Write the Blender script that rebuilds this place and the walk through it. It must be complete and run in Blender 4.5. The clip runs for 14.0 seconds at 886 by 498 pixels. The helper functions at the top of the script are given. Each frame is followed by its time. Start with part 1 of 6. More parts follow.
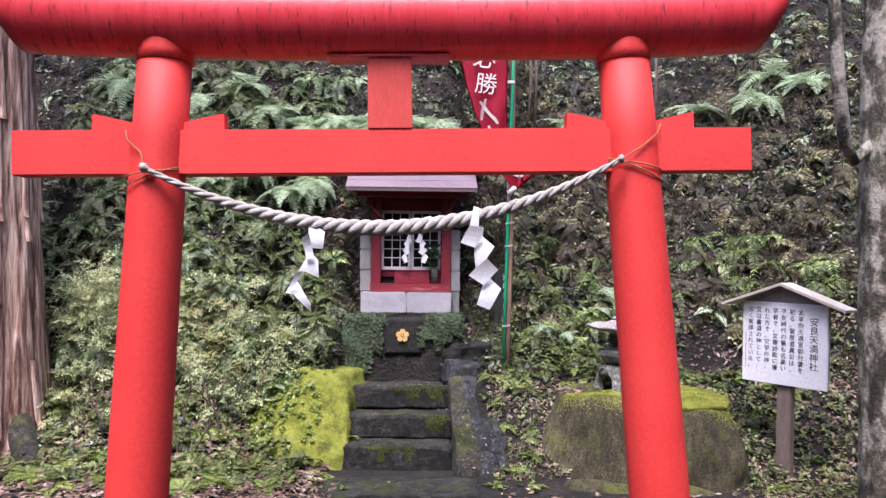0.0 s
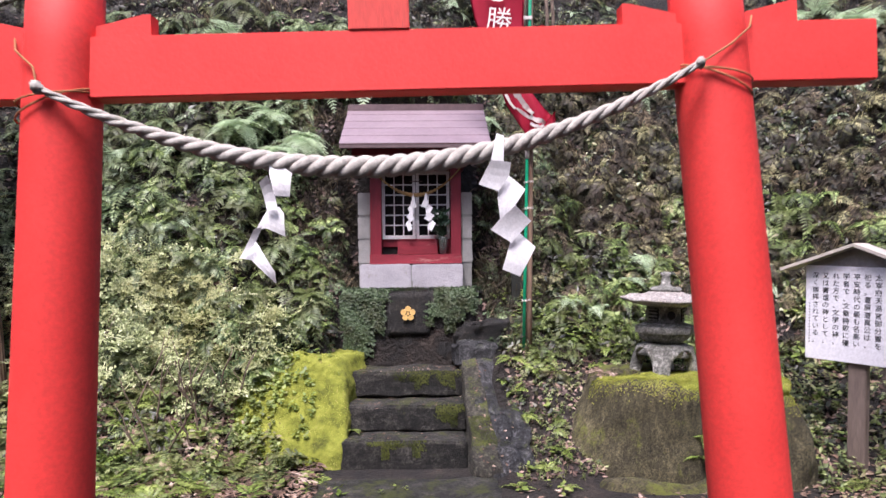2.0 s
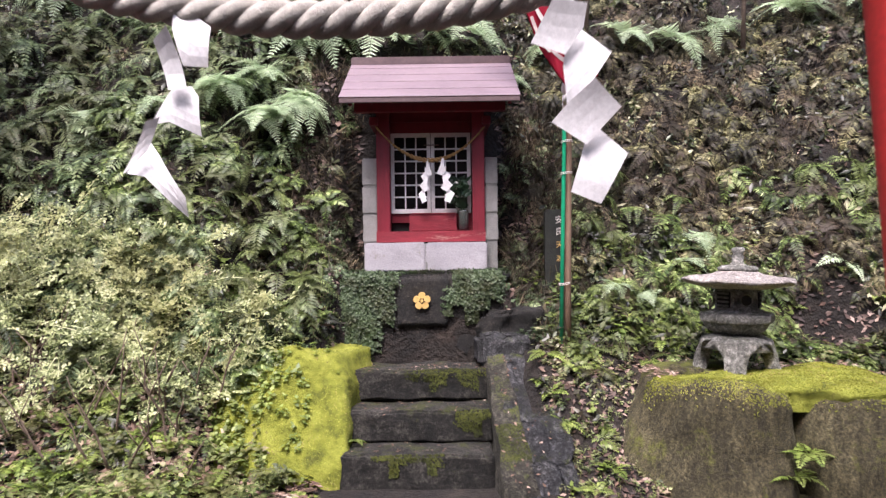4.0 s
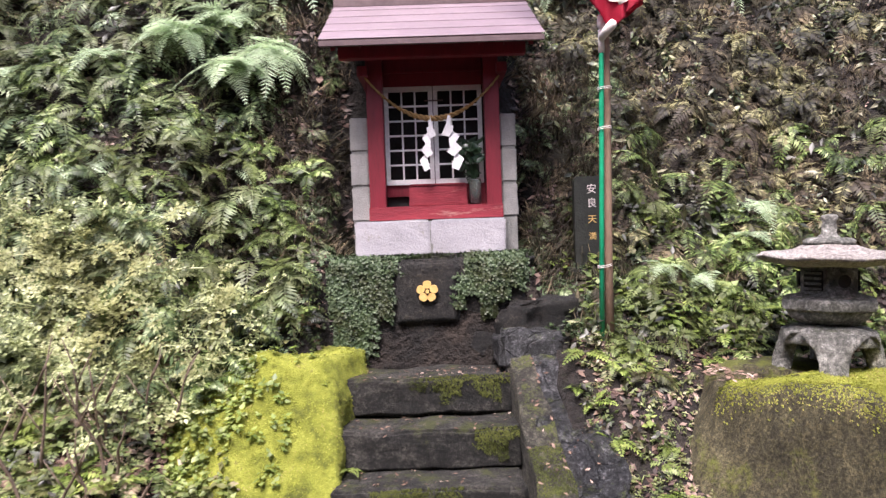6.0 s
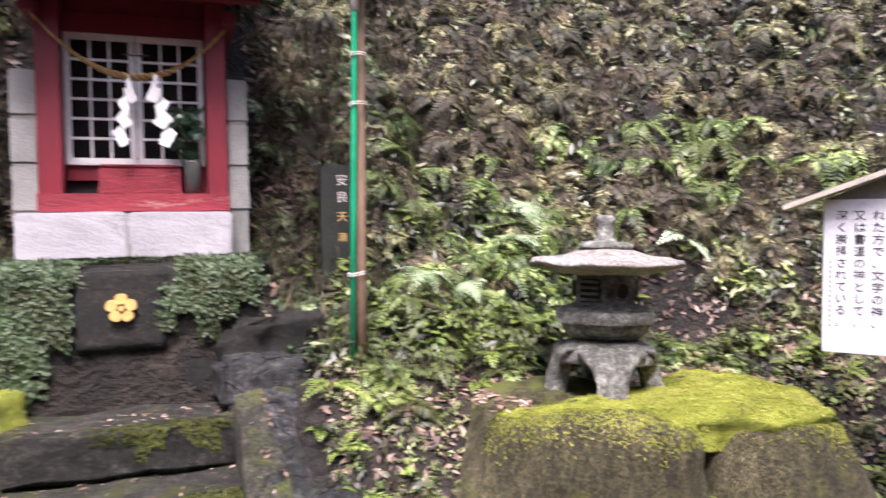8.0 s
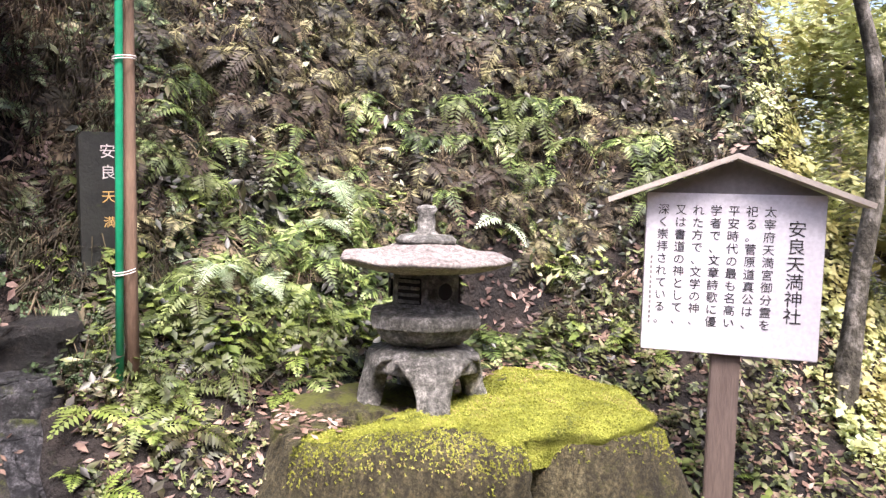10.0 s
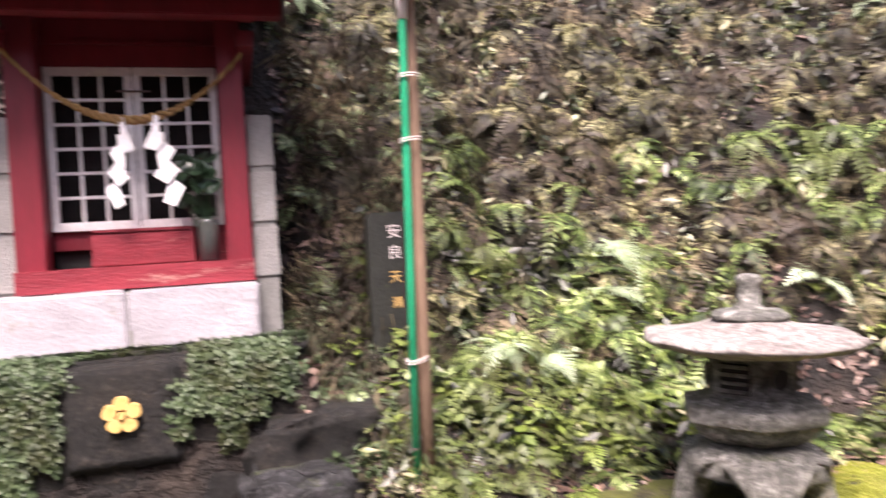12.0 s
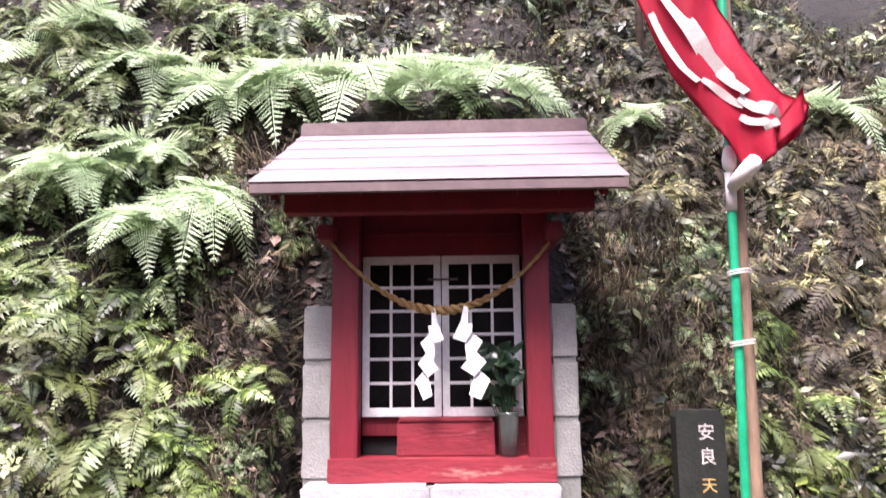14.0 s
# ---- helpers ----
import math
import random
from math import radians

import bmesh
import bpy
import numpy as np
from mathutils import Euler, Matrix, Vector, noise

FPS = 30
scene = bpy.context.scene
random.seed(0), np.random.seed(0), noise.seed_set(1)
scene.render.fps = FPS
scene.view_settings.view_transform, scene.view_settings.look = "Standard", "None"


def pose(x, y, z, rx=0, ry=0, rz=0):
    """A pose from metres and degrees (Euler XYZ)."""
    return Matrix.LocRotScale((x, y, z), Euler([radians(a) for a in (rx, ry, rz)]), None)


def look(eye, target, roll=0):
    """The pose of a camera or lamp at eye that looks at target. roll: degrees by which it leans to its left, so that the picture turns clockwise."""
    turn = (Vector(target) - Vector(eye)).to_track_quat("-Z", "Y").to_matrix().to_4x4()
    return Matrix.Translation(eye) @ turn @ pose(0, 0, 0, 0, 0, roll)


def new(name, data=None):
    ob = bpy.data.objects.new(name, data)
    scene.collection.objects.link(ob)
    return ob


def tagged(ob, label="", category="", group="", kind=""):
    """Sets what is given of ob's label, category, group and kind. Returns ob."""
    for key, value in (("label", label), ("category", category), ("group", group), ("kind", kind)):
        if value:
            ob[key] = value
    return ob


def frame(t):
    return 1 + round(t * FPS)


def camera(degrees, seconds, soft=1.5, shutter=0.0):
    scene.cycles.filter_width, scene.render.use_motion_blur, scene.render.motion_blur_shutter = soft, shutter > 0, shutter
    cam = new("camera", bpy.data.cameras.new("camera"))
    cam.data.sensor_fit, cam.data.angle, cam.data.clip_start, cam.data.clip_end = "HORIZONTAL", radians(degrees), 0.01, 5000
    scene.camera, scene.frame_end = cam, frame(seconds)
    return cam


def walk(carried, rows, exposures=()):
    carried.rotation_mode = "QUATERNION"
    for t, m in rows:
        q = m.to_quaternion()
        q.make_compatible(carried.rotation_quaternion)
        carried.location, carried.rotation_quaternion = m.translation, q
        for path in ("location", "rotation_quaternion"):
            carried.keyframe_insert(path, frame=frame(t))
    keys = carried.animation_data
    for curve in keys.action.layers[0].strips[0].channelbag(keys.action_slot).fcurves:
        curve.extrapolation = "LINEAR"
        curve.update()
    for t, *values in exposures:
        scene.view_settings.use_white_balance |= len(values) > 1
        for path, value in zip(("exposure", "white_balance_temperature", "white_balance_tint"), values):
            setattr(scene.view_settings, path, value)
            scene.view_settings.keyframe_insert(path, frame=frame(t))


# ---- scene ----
cam = camera(62.4, 14.0, soft=1.35, shutter=0.5)
PATH = [
    (0, (0.113, 0.246, 1.741), (0.18, 2.245, 1.779), 0.6),
    (0.5, (0.109, 0.477, 1.744), (0.173, 2.475, 1.786), 0.6),
    (1, (0.106, 0.661, 1.734), (0.169, 2.659, 1.773), 0.4),
    (1.5, (0.117, 0.903, 1.662), (0.178, 2.902, 1.684), 0.1),
    (2, (0.129, 1.131, 1.652), (0.174, 3.13, 1.629), -0.5),
    (2.5, (0.177, 1.38, 1.608), (0.171, 3.379, 1.543), -0.6),
    (4.8, (0.1, 2.503, 1.427), (0.096, 4.503, 1.421), -0.8),
    (5, (0.094, 2.602, 1.423), (0.085, 4.601, 1.4), -0.9),
    (5.5, (0.068, 2.837, 1.407), (0.062, 4.836, 1.354), -1.4),
    (6, (0.024, 3.077, 1.394), (0.045, 5.076, 1.341), -2.0),
    (6.5, (0.025, 3.281, 1.405), (0.121, 5.279, 1.383), -2.3),
    (7, (0.052, 3.456, 1.385), (0.276, 5.443, 1.377), -1.9),
    (7.5, (0.117, 3.696, 1.364), (0.57, 5.644, 1.346), -1.5),
    (8, (0.214, 3.869, 1.357), (0.888, 5.751, 1.302), -1.0),
    (8.5, (0.28, 4.003, 1.374), (1.198, 5.777, 1.271), 0.0),
    (9, (0.333, 4.087, 1.406), (1.417, 5.762, 1.262), 0.4),
    (9.2, (0.349, 4.128, 1.424), (1.491, 5.761, 1.26), 0.4),
    (11.3, (0.43, 4.452, 1.545), (1.439, 6.173, 1.403), -2.0),
    (11.5, (0.407, 4.487, 1.57), (1.3, 6.272, 1.449), -2.4),
    (12, (0.373, 4.606, 1.582), (0.912, 6.531, 1.543), -3.3),
    (12.5, (0.327, 4.648, 1.616), (0.525, 6.637, 1.653), -3.0),
    (13, (0.257, 4.684, 1.683), (0.287, 6.681, 1.791), -1.9),
    (13.5, (0.18, 4.73, 1.773), (0.137, 6.718, 1.992), -0.9),
    (14, (0.128, 4.773, 1.841), (0.069, 6.746, 2.162), -0.6),
]
walk(cam, [(t, look(eye, target, roll)) for t, eye, target, roll in PATH],
     exposures=[(0, 1.18, 5800, 22), (2.5, 1.28, 6100, 21), (5, 1.45, 6300, 20), (9, 1.85, 6200, 20), (11.5, 1.95, 6800, 25), (14, 2.2, 6300, 23)])

# ---- world and sun ----
SUN_UP, SUN_TURN = 63, 198
world = bpy.data.worlds.new("world")
scene.world = world
world.use_nodes = True
wn = world.node_tree
sky = wn.nodes.new("ShaderNodeTexSky")
sky.sky_type, sky.sun_disc = "NISHITA", False
sky.sun_elevation, sky.sun_rotation = radians(SUN_UP), radians(SUN_TURN)
sky.air_density, sky.dust_density = 1.0, 4.0
wn.links.new(sky.outputs[0], wn.nodes["Background"].inputs[0])
wn.nodes["Background"].inputs[1].default_value = 0.12
sun = new("sun", bpy.data.lights.new("sun", "SUN"))
sun.data.energy, sun.data.angle, sun.data.color = 3.0, radians(24), (1, 0.96, 0.9)
sd = Vector((math.sin(radians(SUN_TURN)) * math.cos(radians(SUN_UP)), math.cos(radians(SUN_TURN)) * math.cos(radians(SUN_UP)), math.sin(radians(SUN_UP))))
sun.matrix_world = look(sd * 30, (0, 0, 0))


# ---- materials ----
def material(name):
    m = bpy.data.materials.new(name)
    m.use_nodes = True
    nt = m.node_tree
    return m, nt, nt.nodes["Principled BSDF"]


def node(nt, kind, **props):
    n = nt.nodes.new("ShaderNode" + kind)
    for key, value in props.items():
        if key in n.inputs:
            n.inputs[key].default_value = value
    return n


def ramp(nt, source, stops):
    r = nt.nodes.new("ShaderNodeValToRGB")
    while len(r.color_ramp.elements) < len(stops):
        r.color_ramp.elements.new(0.5)
    for e, (p, c) in zip(r.color_ramp.elements, stops):
        e.position, e.color = p, (*c, 1)
    nt.links.new(source, r.inputs[0])
    return r.outputs[0]


def mix(nt, fac, a, b, blend="MIX"):
    n = nt.nodes.new("ShaderNodeMix")
    n.data_type, n.blend_type = "RGBA", blend
    for socket, v in ((n.inputs[0], fac), (n.inputs[6], a), (n.inputs[7], b)):
        if isinstance(v, bpy.types.NodeSocket):
            nt.links.new(v, socket)
        else:
            socket.default_value = v if isinstance(v, (int, float)) else (*v, 1)
    return n.outputs[2]


def coords(nt, stretch=(1, 1, 1)):
    c = nt.nodes.new("ShaderNodeTexCoord")
    mp = nt.nodes.new("ShaderNodeMapping")
    mp.inputs["Scale"].default_value = stretch
    nt.links.new(c.outputs["Object"], mp.inputs[0])
    return mp.outputs[0]


def noise_tex(nt, scale, detail=4.0, rough=0.6, stretch=(1, 1, 1)):
    n = node(nt, "TexNoise", Scale=scale, Detail=detail, Roughness=rough)
    nt.links.new(coords(nt, stretch), n.inputs["Vector"])
    return n.outputs["Fac"]


def bump(nt, p, height, strength, distance=0.01):
    b = node(nt, "Bump", Strength=strength, Distance=distance)
    nt.links.new(height, b.inputs["Height"])
    nt.links.new(b.outputs[0], p.inputs["Normal"])


def surface(name, stops, scale, rough=0.8, grain=80, bump_by=0.4, stretch=(1, 1, 1), wear=None, wear_at=0.62, metal=0.0, distance=0.01, wear_scale=5):
    """A weathered solid: colours over a coarse noise, a fine grain, and patches of wear."""
    m, nt, p = material(name)
    coarse = noise_tex(nt, scale, 5, 0.65, stretch)
    fine = noise_tex(nt, grain, 3, 0.6, stretch)
    col = ramp(nt, coarse, stops)
    col = mix(nt, 0.35, col, ramp(nt, fine, [(0.3, (0.45, 0.45, 0.45)), (0.7, (1, 1, 1))]), "MULTIPLY")
    if wear:
        mask = ramp(nt, noise_tex(nt, wear_scale, 6, 0.75, stretch), [(wear_at, (0, 0, 0)), (wear_at + 0.1, (1, 1, 1))])
        col = mix(nt, mask, col, wear)
    nt.links.new(col, p.inputs["Base Color"])
    p.inputs["Roughness"].default_value, p.inputs["Metallic"].default_value = rough, metal
    bump(nt, p, fine, bump_by, distance)
    return m


def rock(name, stops, scale, moss, moss_at, lichen=None, lichen_at=0.7, cracks=0.0, rough=0.85, streak=(1, 1, 1), grain=0.85):
    """Weathered stone: mottled colour, moss that takes hold on the upper faces, pale lichen, cracks."""
    m, nt, p = material(name)
    big, mid, fine = noise_tex(nt, scale, 8, 0.7, streak), noise_tex(nt, scale * 5, 9, 0.78, streak), noise_tex(nt, 70, 8, 0.8)
    col = ramp(nt, mix(nt, 0.6, big, mid), stops)
    col = mix(nt, grain, col, ramp(nt, fine, [(0.41, (0.1, 0.1, 0.1)), (0.5, (0.75, 0.74, 0.73)), (0.59, (2.0, 1.95, 1.9))]), "MULTIPLY")
    if lichen:
        spots_ = ramp(nt, noise_tex(nt, scale * 2.6, 9, 0.8, streak), [(lichen_at, (0, 0, 0)), (lichen_at + 0.05, (1, 1, 1))])
        col = mix(nt, spots_, col, lichen)
    g = nt.nodes.new("ShaderNodeNewGeometry")
    sep = nt.nodes.new("ShaderNodeSeparateXYZ")
    nt.links.new(g.outputs["Normal"], sep.inputs[0])
    add = nt.nodes.new("ShaderNodeMath")
    add.operation = "MULTIPLY_ADD"
    nt.links.new(sep.outputs[2], add.inputs[0])
    add.inputs[1].default_value = 0.1
    nt.links.new(noise_tex(nt, scale * 1.7, 12, 0.82), add.inputs[2])
    mask = ramp(nt, add.outputs[0], [(moss_at, (0, 0, 0)), (moss_at + 0.1, (1, 1, 1))])
    mosscol = mix(nt, fine, tuple(c * 0.35 for c in moss), tuple(c * 1.5 for c in moss))
    col = mix(nt, mask, col, mosscol)
    height = mix(nt, 0.5, mid, fine)
    if cracks:
        v = node(nt, "TexVoronoi", Scale=scale * 0.9)
        v.feature = "DISTANCE_TO_EDGE"
        warp = nt.nodes.new("ShaderNodeVectorMath")
        n3 = node(nt, "TexNoise", Scale=scale, Detail=5.0)
        c = coords(nt)
        nt.links.new(c, n3.inputs["Vector"])
        nt.links.new(n3.outputs["Color"], warp.inputs[0])
        warp.operation = "MULTIPLY_ADD"
        warp.inputs[1].default_value = (0.25, 0.25, 0.25)
        nt.links.new(c, warp.inputs[2])
        nt.links.new(warp.outputs[0], v.inputs["Vector"])
        line_ = ramp(nt, v.outputs["Distance"], [(0.0, (0, 0, 0)), (cracks, (1, 1, 1))])
        col = mix(nt, 0.55, col, line_, "MULTIPLY")
        height = mix(nt, 0.3, height, line_)
    nt.links.new(col, p.inputs["Base Color"])
    p.inputs["Roughness"].default_value = rough
    bump(nt, p, height, 1.0, 0.045)
    return m


def foliage(name, stops, patch=None, patch_scale=1.3, through_by=0.3, rough=0.5):
    """Leaves: a colour for each leaf, patches of another tint, light that passes through."""
    m, nt, p = material(name)
    g = nt.nodes.new("ShaderNodeNewGeometry")
    # clump noise and stretched contrast put dark gaps and highlights into leaf colour
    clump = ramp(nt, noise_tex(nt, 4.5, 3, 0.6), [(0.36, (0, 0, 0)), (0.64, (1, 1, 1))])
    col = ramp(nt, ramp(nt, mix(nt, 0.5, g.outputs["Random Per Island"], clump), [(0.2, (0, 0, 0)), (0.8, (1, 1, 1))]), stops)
    if patch:
        col = mix(nt, ramp(nt, noise_tex(nt, patch_scale, 4, 0.7), [(0.45, (0, 0, 0)), (0.62, (1, 1, 1))]), col, patch)
    nt.links.new(col, p.inputs["Base Color"])
    p.inputs["Roughness"].default_value = rough
    t = nt.nodes.new("ShaderNodeBsdfTranslucent")
    nt.links.new(col, t.inputs[0])
    ms = nt.nodes.new("ShaderNodeMixShader")
    ms.inputs[0].default_value = through_by
    nt.links.new(p.outputs[0], ms.inputs[1])
    nt.links.new(t.outputs[0], ms.inputs[2])
    nt.links.new(ms.outputs[0], nt.nodes["Material Output"].inputs[0])
    return m


M = {}
M["vermilion"] = surface("vermilion_paint", [(0.3, (0.7, 0.036, 0.03)), (0.7, (0.8, 0.052, 0.042))], 2.2, 0.66, 60, 0.1, wear=(0.45, 0.05, 0.03), wear_at=0.7)
M["vermilion_old"] = surface("vermilion_faded", [(0.3, (0.55, 0.045, 0.035)), (0.7, (0.7, 0.07, 0.05))], 5, 0.6, 50, 0.15, (2.5, 2.5, 0.5), wear=(0.33, 0.05, 0.04), wear_at=0.6)
M["vermilion_log"] = surface("vermilion_stained", [(0.3, (0.62, 0.035, 0.045)), (0.7, (0.8, 0.07, 0.085))], 3, 0.3, 60, 0.2, (7, 1, 1), wear=(0.1, 0.016, 0.016), wear_at=0.56, wear_scale=9)
M["crimson"] = surface("crimson_wood", [(0.3, (0.13, 0.006, 0.014)), (0.7, (0.21, 0.01, 0.024))], 4, 0.55, 40, 0.25, (3, 3, 0.5), wear=(0.26, 0.05, 0.055), wear_at=0.7)
M["crimson_worn"] = surface("crimson_worn_wood", [(0.3, (0.17, 0.009, 0.019)), (0.65, (0.27, 0.02, 0.034))], 6, 0.6, 40, 0.3, (0.6, 3, 3), wear=(0.36, 0.16, 0.14), wear_at=0.6)
M["roof"] = surface("roof_metal", [(0.3, (0.185, 0.128, 0.15)), (0.7, (0.245, 0.175, 0.2))], 3, 0.5, 30, 0.05, wear=(0.15, 0.1, 0.115), wear_at=0.64)
M["roof_edge"] = surface("roof_edge_metal", [(0.3, (0.09, 0.055, 0.06)), (0.7, (0.15, 0.1, 0.1))], 5, 0.5, 40, 0.1)
M["white_paint"] = surface("white_paint", [(0.3, (0.72, 0.7, 0.7)), (0.7, (0.82, 0.8, 0.8))], 8, 0.55, 60, 0.1, wear=(0.5, 0.45, 0.42), wear_at=0.72)
M["white_stone"] = surface("white_stone", [(0.3, (0.33, 0.31, 0.335)), (0.7, (0.43, 0.405, 0.435))], 4, 0.85, 90, 0.3, wear=(0.26, 0.24, 0.22), wear_at=0.57)
M["block"] = surface("concrete_block", [(0.3, (0.22, 0.21, 0.205)), (0.7, (0.34, 0.325, 0.315))], 5, 0.95, 110, 0.5, wear=(0.14, 0.14, 0.1), wear_at=0.6)
M["mortar"] = surface("mortar", [(0.3, (0.16, 0.16, 0.15)), (0.7, (0.25, 0.24, 0.23))], 9, 0.95, 90, 0.4)
# near-black colour that stands in for shade inside shrine and lantern
M["black"] = surface("shade_black", [(0.3, (0.012, 0.01, 0.01)), (0.7, (0.025, 0.02, 0.02))], 5, 0.9, 40, 0.1)
M["paper"] = surface("white_paper", [(0.3, (0.8, 0.77, 0.79)), (0.7, (0.86, 0.83, 0.85))], 12, 0.8, 120, 0.05)
M["rope"] = surface("pale_rope", [(0.3, (0.36, 0.33, 0.3)), (0.7, (0.6, 0.56, 0.51))], 30, 0.95, 300, 0.6, wear=(0.26, 0.25, 0.19), wear_at=0.58)
M["straw"] = surface("straw_rope", [(0.3, (0.3, 0.17, 0.06)), (0.7, (0.46, 0.29, 0.12))], 40, 0.9, 300, 0.6)
M["cord"] = surface("thin_cord", [(0.3, (0.3, 0.12, 0.05)), (0.7, (0.4, 0.18, 0.08))], 40, 0.9, 200, 0.3)
M["step"] = rock("wet_mossy_step", [(0.4, (0.005, 0.0045, 0.004)), (0.5, (0.02, 0.018, 0.0155)), (0.6, (0.085, 0.077, 0.068))], 3.2, (0.05, 0.057, 0.009), 0.6, (0.17, 0.16, 0.145), 0.66, grain=0.65)
M["dark_stone"] = rock("dark_wet_stone", [(0.38, (0.004, 0.0035, 0.0035)), (0.5, (0.014, 0.012, 0.011)), (0.62, (0.055, 0.042, 0.034))], 5, (0.03, 0.035, 0.01), 0.66, None, 0.7, 0.0, 0.6)
M["curb_rock"] = rock("grey_curb_rock", [(0.4, (0.006, 0.0055, 0.006)), (0.5, (0.028, 0.028, 0.031)), (0.6, (0.12, 0.118, 0.126))], 5, (0.08, 0.1, 0.012), 0.63, (0.22, 0.21, 0.215), 0.7, 0.022, 0.5)
M["edge_rock"] = rock("mossy_edge_stone", [(0.4, (0.012, 0.011, 0.008)), (0.5, (0.045, 0.04, 0.03)), (0.6, (0.12, 0.11, 0.085))], 5, (0.11, 0.13, 0.02), 0.59, None, 0.7, grain=0.6)
M["boulder"] = rock("mossy_boulder", [(0.38, (0.022, 0.018, 0.008)), (0.5, (0.068, 0.057, 0.027)), (0.62, (0.15, 0.13, 0.07))], 2.2, (0.13, 0.14, 0.02), 0.57, (0.4, 0.36, 0.28), 0.665, 0.0, 0.9, (1.6, 1.6, 0.5), grain=0.6)
M["lantern"] = rock("weathered_granite", [(0.38, (0.075, 0.075, 0.065)), (0.5, (0.24, 0.235, 0.215)), (0.6, (0.56, 0.54, 0.51))], 4.5, (0.075, 0.085, 0.042), 0.62, (0.6, 0.57, 0.54), 0.66, grain=0.5)
M["lantern_cap"] = rock("pale_granite", [(0.38, (0.2, 0.165, 0.15)), (0.5, (0.46, 0.41, 0.385)), (0.6, (0.68, 0.62, 0.59))], 6, (0.17, 0.155, 0.09), 0.7, (0.14, 0.1, 0.075), 0.63, grain=0.45)
M["board"] = surface("white_board", [(0.3, (0.74, 0.72, 0.78)), (0.7, (0.8, 0.78, 0.84))], 2, 0.4, 60, 0.03)
M["ink"] = surface("black_ink", [(0.3, (0.02, 0.02, 0.022)), (0.7, (0.03, 0.03, 0.035))], 20, 0.6, 60, 0.02)
M["post"] = surface("brown_post", [(0.3, (0.13, 0.095, 0.08)), (0.7, (0.22, 0.165, 0.14))], 6, 0.8, 50, 0.3, (3, 3, 0.4))
M["sign_roof"] = surface("sign_roof_wood", [(0.3, (0.42, 0.37, 0.32)), (0.7, (0.58, 0.52, 0.46))], 6, 0.7, 50, 0.2, wear=(0.25, 0.22, 0.18), wear_at=0.66)
M["sign_back"] = surface("sign_grey_wood", [(0.3, (0.2, 0.18, 0.18)), (0.7, (0.3, 0.27, 0.27))], 6, 0.8, 50, 0.2)
M["green_pole"] = surface("green_plastic_pole", [(0.3, (0.0, 0.24, 0.11)), (0.7, (0.01, 0.34, 0.17))], 5, 0.35, 60, 0.03, wear=(0.15, 0.4, 0.27), wear_at=0.7)
M["stake"] = surface("brown_stake", [(0.3, (0.14, 0.085, 0.055)), (0.7, (0.28, 0.18, 0.12))], 6, 0.85, 60, 0.5, (3, 3, 0.5))
M["cloth"] = surface("red_cloth", [(0.3, (0.46, 0.005, 0.035)), (0.7, (0.58, 0.008, 0.05))], 3, 0.75, 250, 0.08)
M["cloth_white"] = surface("white_cloth", [(0.3, (0.68, 0.6, 0.57)), (0.7, (0.8, 0.72, 0.69))], 8, 0.8, 200, 0.1)
M["gold"] = surface("gold_paint", [(0.3, (0.62, 0.37, 0.11)), (0.7, (0.78, 0.52, 0.2))], 18, 0.5, 90, 0.2, wear=(0.4, 0.2, 0.08), wear_at=0.68)
M["stele"] = surface("black_stele", [(0.3, (0.012, 0.013, 0.012)), (0.7, (0.032, 0.034, 0.028))], 6, 0.5, 70, 0.3, wear=(0.05, 0.06, 0.02), wear_at=0.62)
# brown soil taken near black so that gaps between plants read as shade
M["soil"] = surface("shade_darkened_soil", [(0.35, (0.005, 0.0035, 0.003)), (0.55, (0.016, 0.011, 0.0085)), (0.72, (0.045, 0.032, 0.024))], 4, 0.95, 30, 1.0, wear=(0.018, 0.02, 0.006), wear_at=0.6, distance=0.04, wear_scale=2.2)
M["bark"] = surface("cedar_bark", [(0.38, (0.08, 0.04, 0.028)), (0.47, (0.28, 0.155, 0.115)), (0.55, (0.5, 0.325, 0.25)), (0.68, (0.72, 0.56, 0.47))], 9, 0.95, 22, 0.5, (2.4, 2.4, 0.14), distance=0.014)
M["bark_grey"] = surface("mottled_bark", [(0.4, (0.035, 0.03, 0.021)), (0.48, (0.11, 0.093, 0.07)), (0.56, (0.36, 0.325, 0.27))], 7, 0.95, 60, 0.8, (1, 1, 0.6), wear=(0.05, 0.052, 0.024), wear_at=0.54, distance=0.02)
M["bark_dark"] = surface("dark_mottled_bark", [(0.4, (0.03, 0.027, 0.02)), (0.5, (0.075, 0.068, 0.052)), (0.62, (0.26, 0.24, 0.21))], 9, 0.95, 60, 0.8, (1, 1, 0.6), distance=0.02)
# dark green for the added light-blocking wall behind the path
M["sky_screen"] = surface("sky_screen_green", [(0.35, (0.015, 0.02, 0.008)), (0.55, (0.05, 0.065, 0.025)), (0.7, (0.11, 0.13, 0.05))], 1.6, 0.9, 9, 1.0, distance=0.1)
M["fern_dry"] = foliage("yellowing_fern_leaves", [(0, (0.01, 0.009, 0.004)), (0.45, (0.04, 0.037, 0.013)), (0.8, (0.13, 0.125, 0.045)), (1, (0.36, 0.33, 0.16))], (0.055, 0.036, 0.022), 1.8, 0.3, 0.6)
M["fern_lime"] = foliage("lime_fern_leaves", [(0, (0.022, 0.038, 0.009)), (0.45, (0.08, 0.125, 0.03)), (0.78, (0.21, 0.29, 0.075)), (1, (0.42, 0.5, 0.2))], (0.1, 0.12, 0.034), 1.8, 0.35, 0.5)
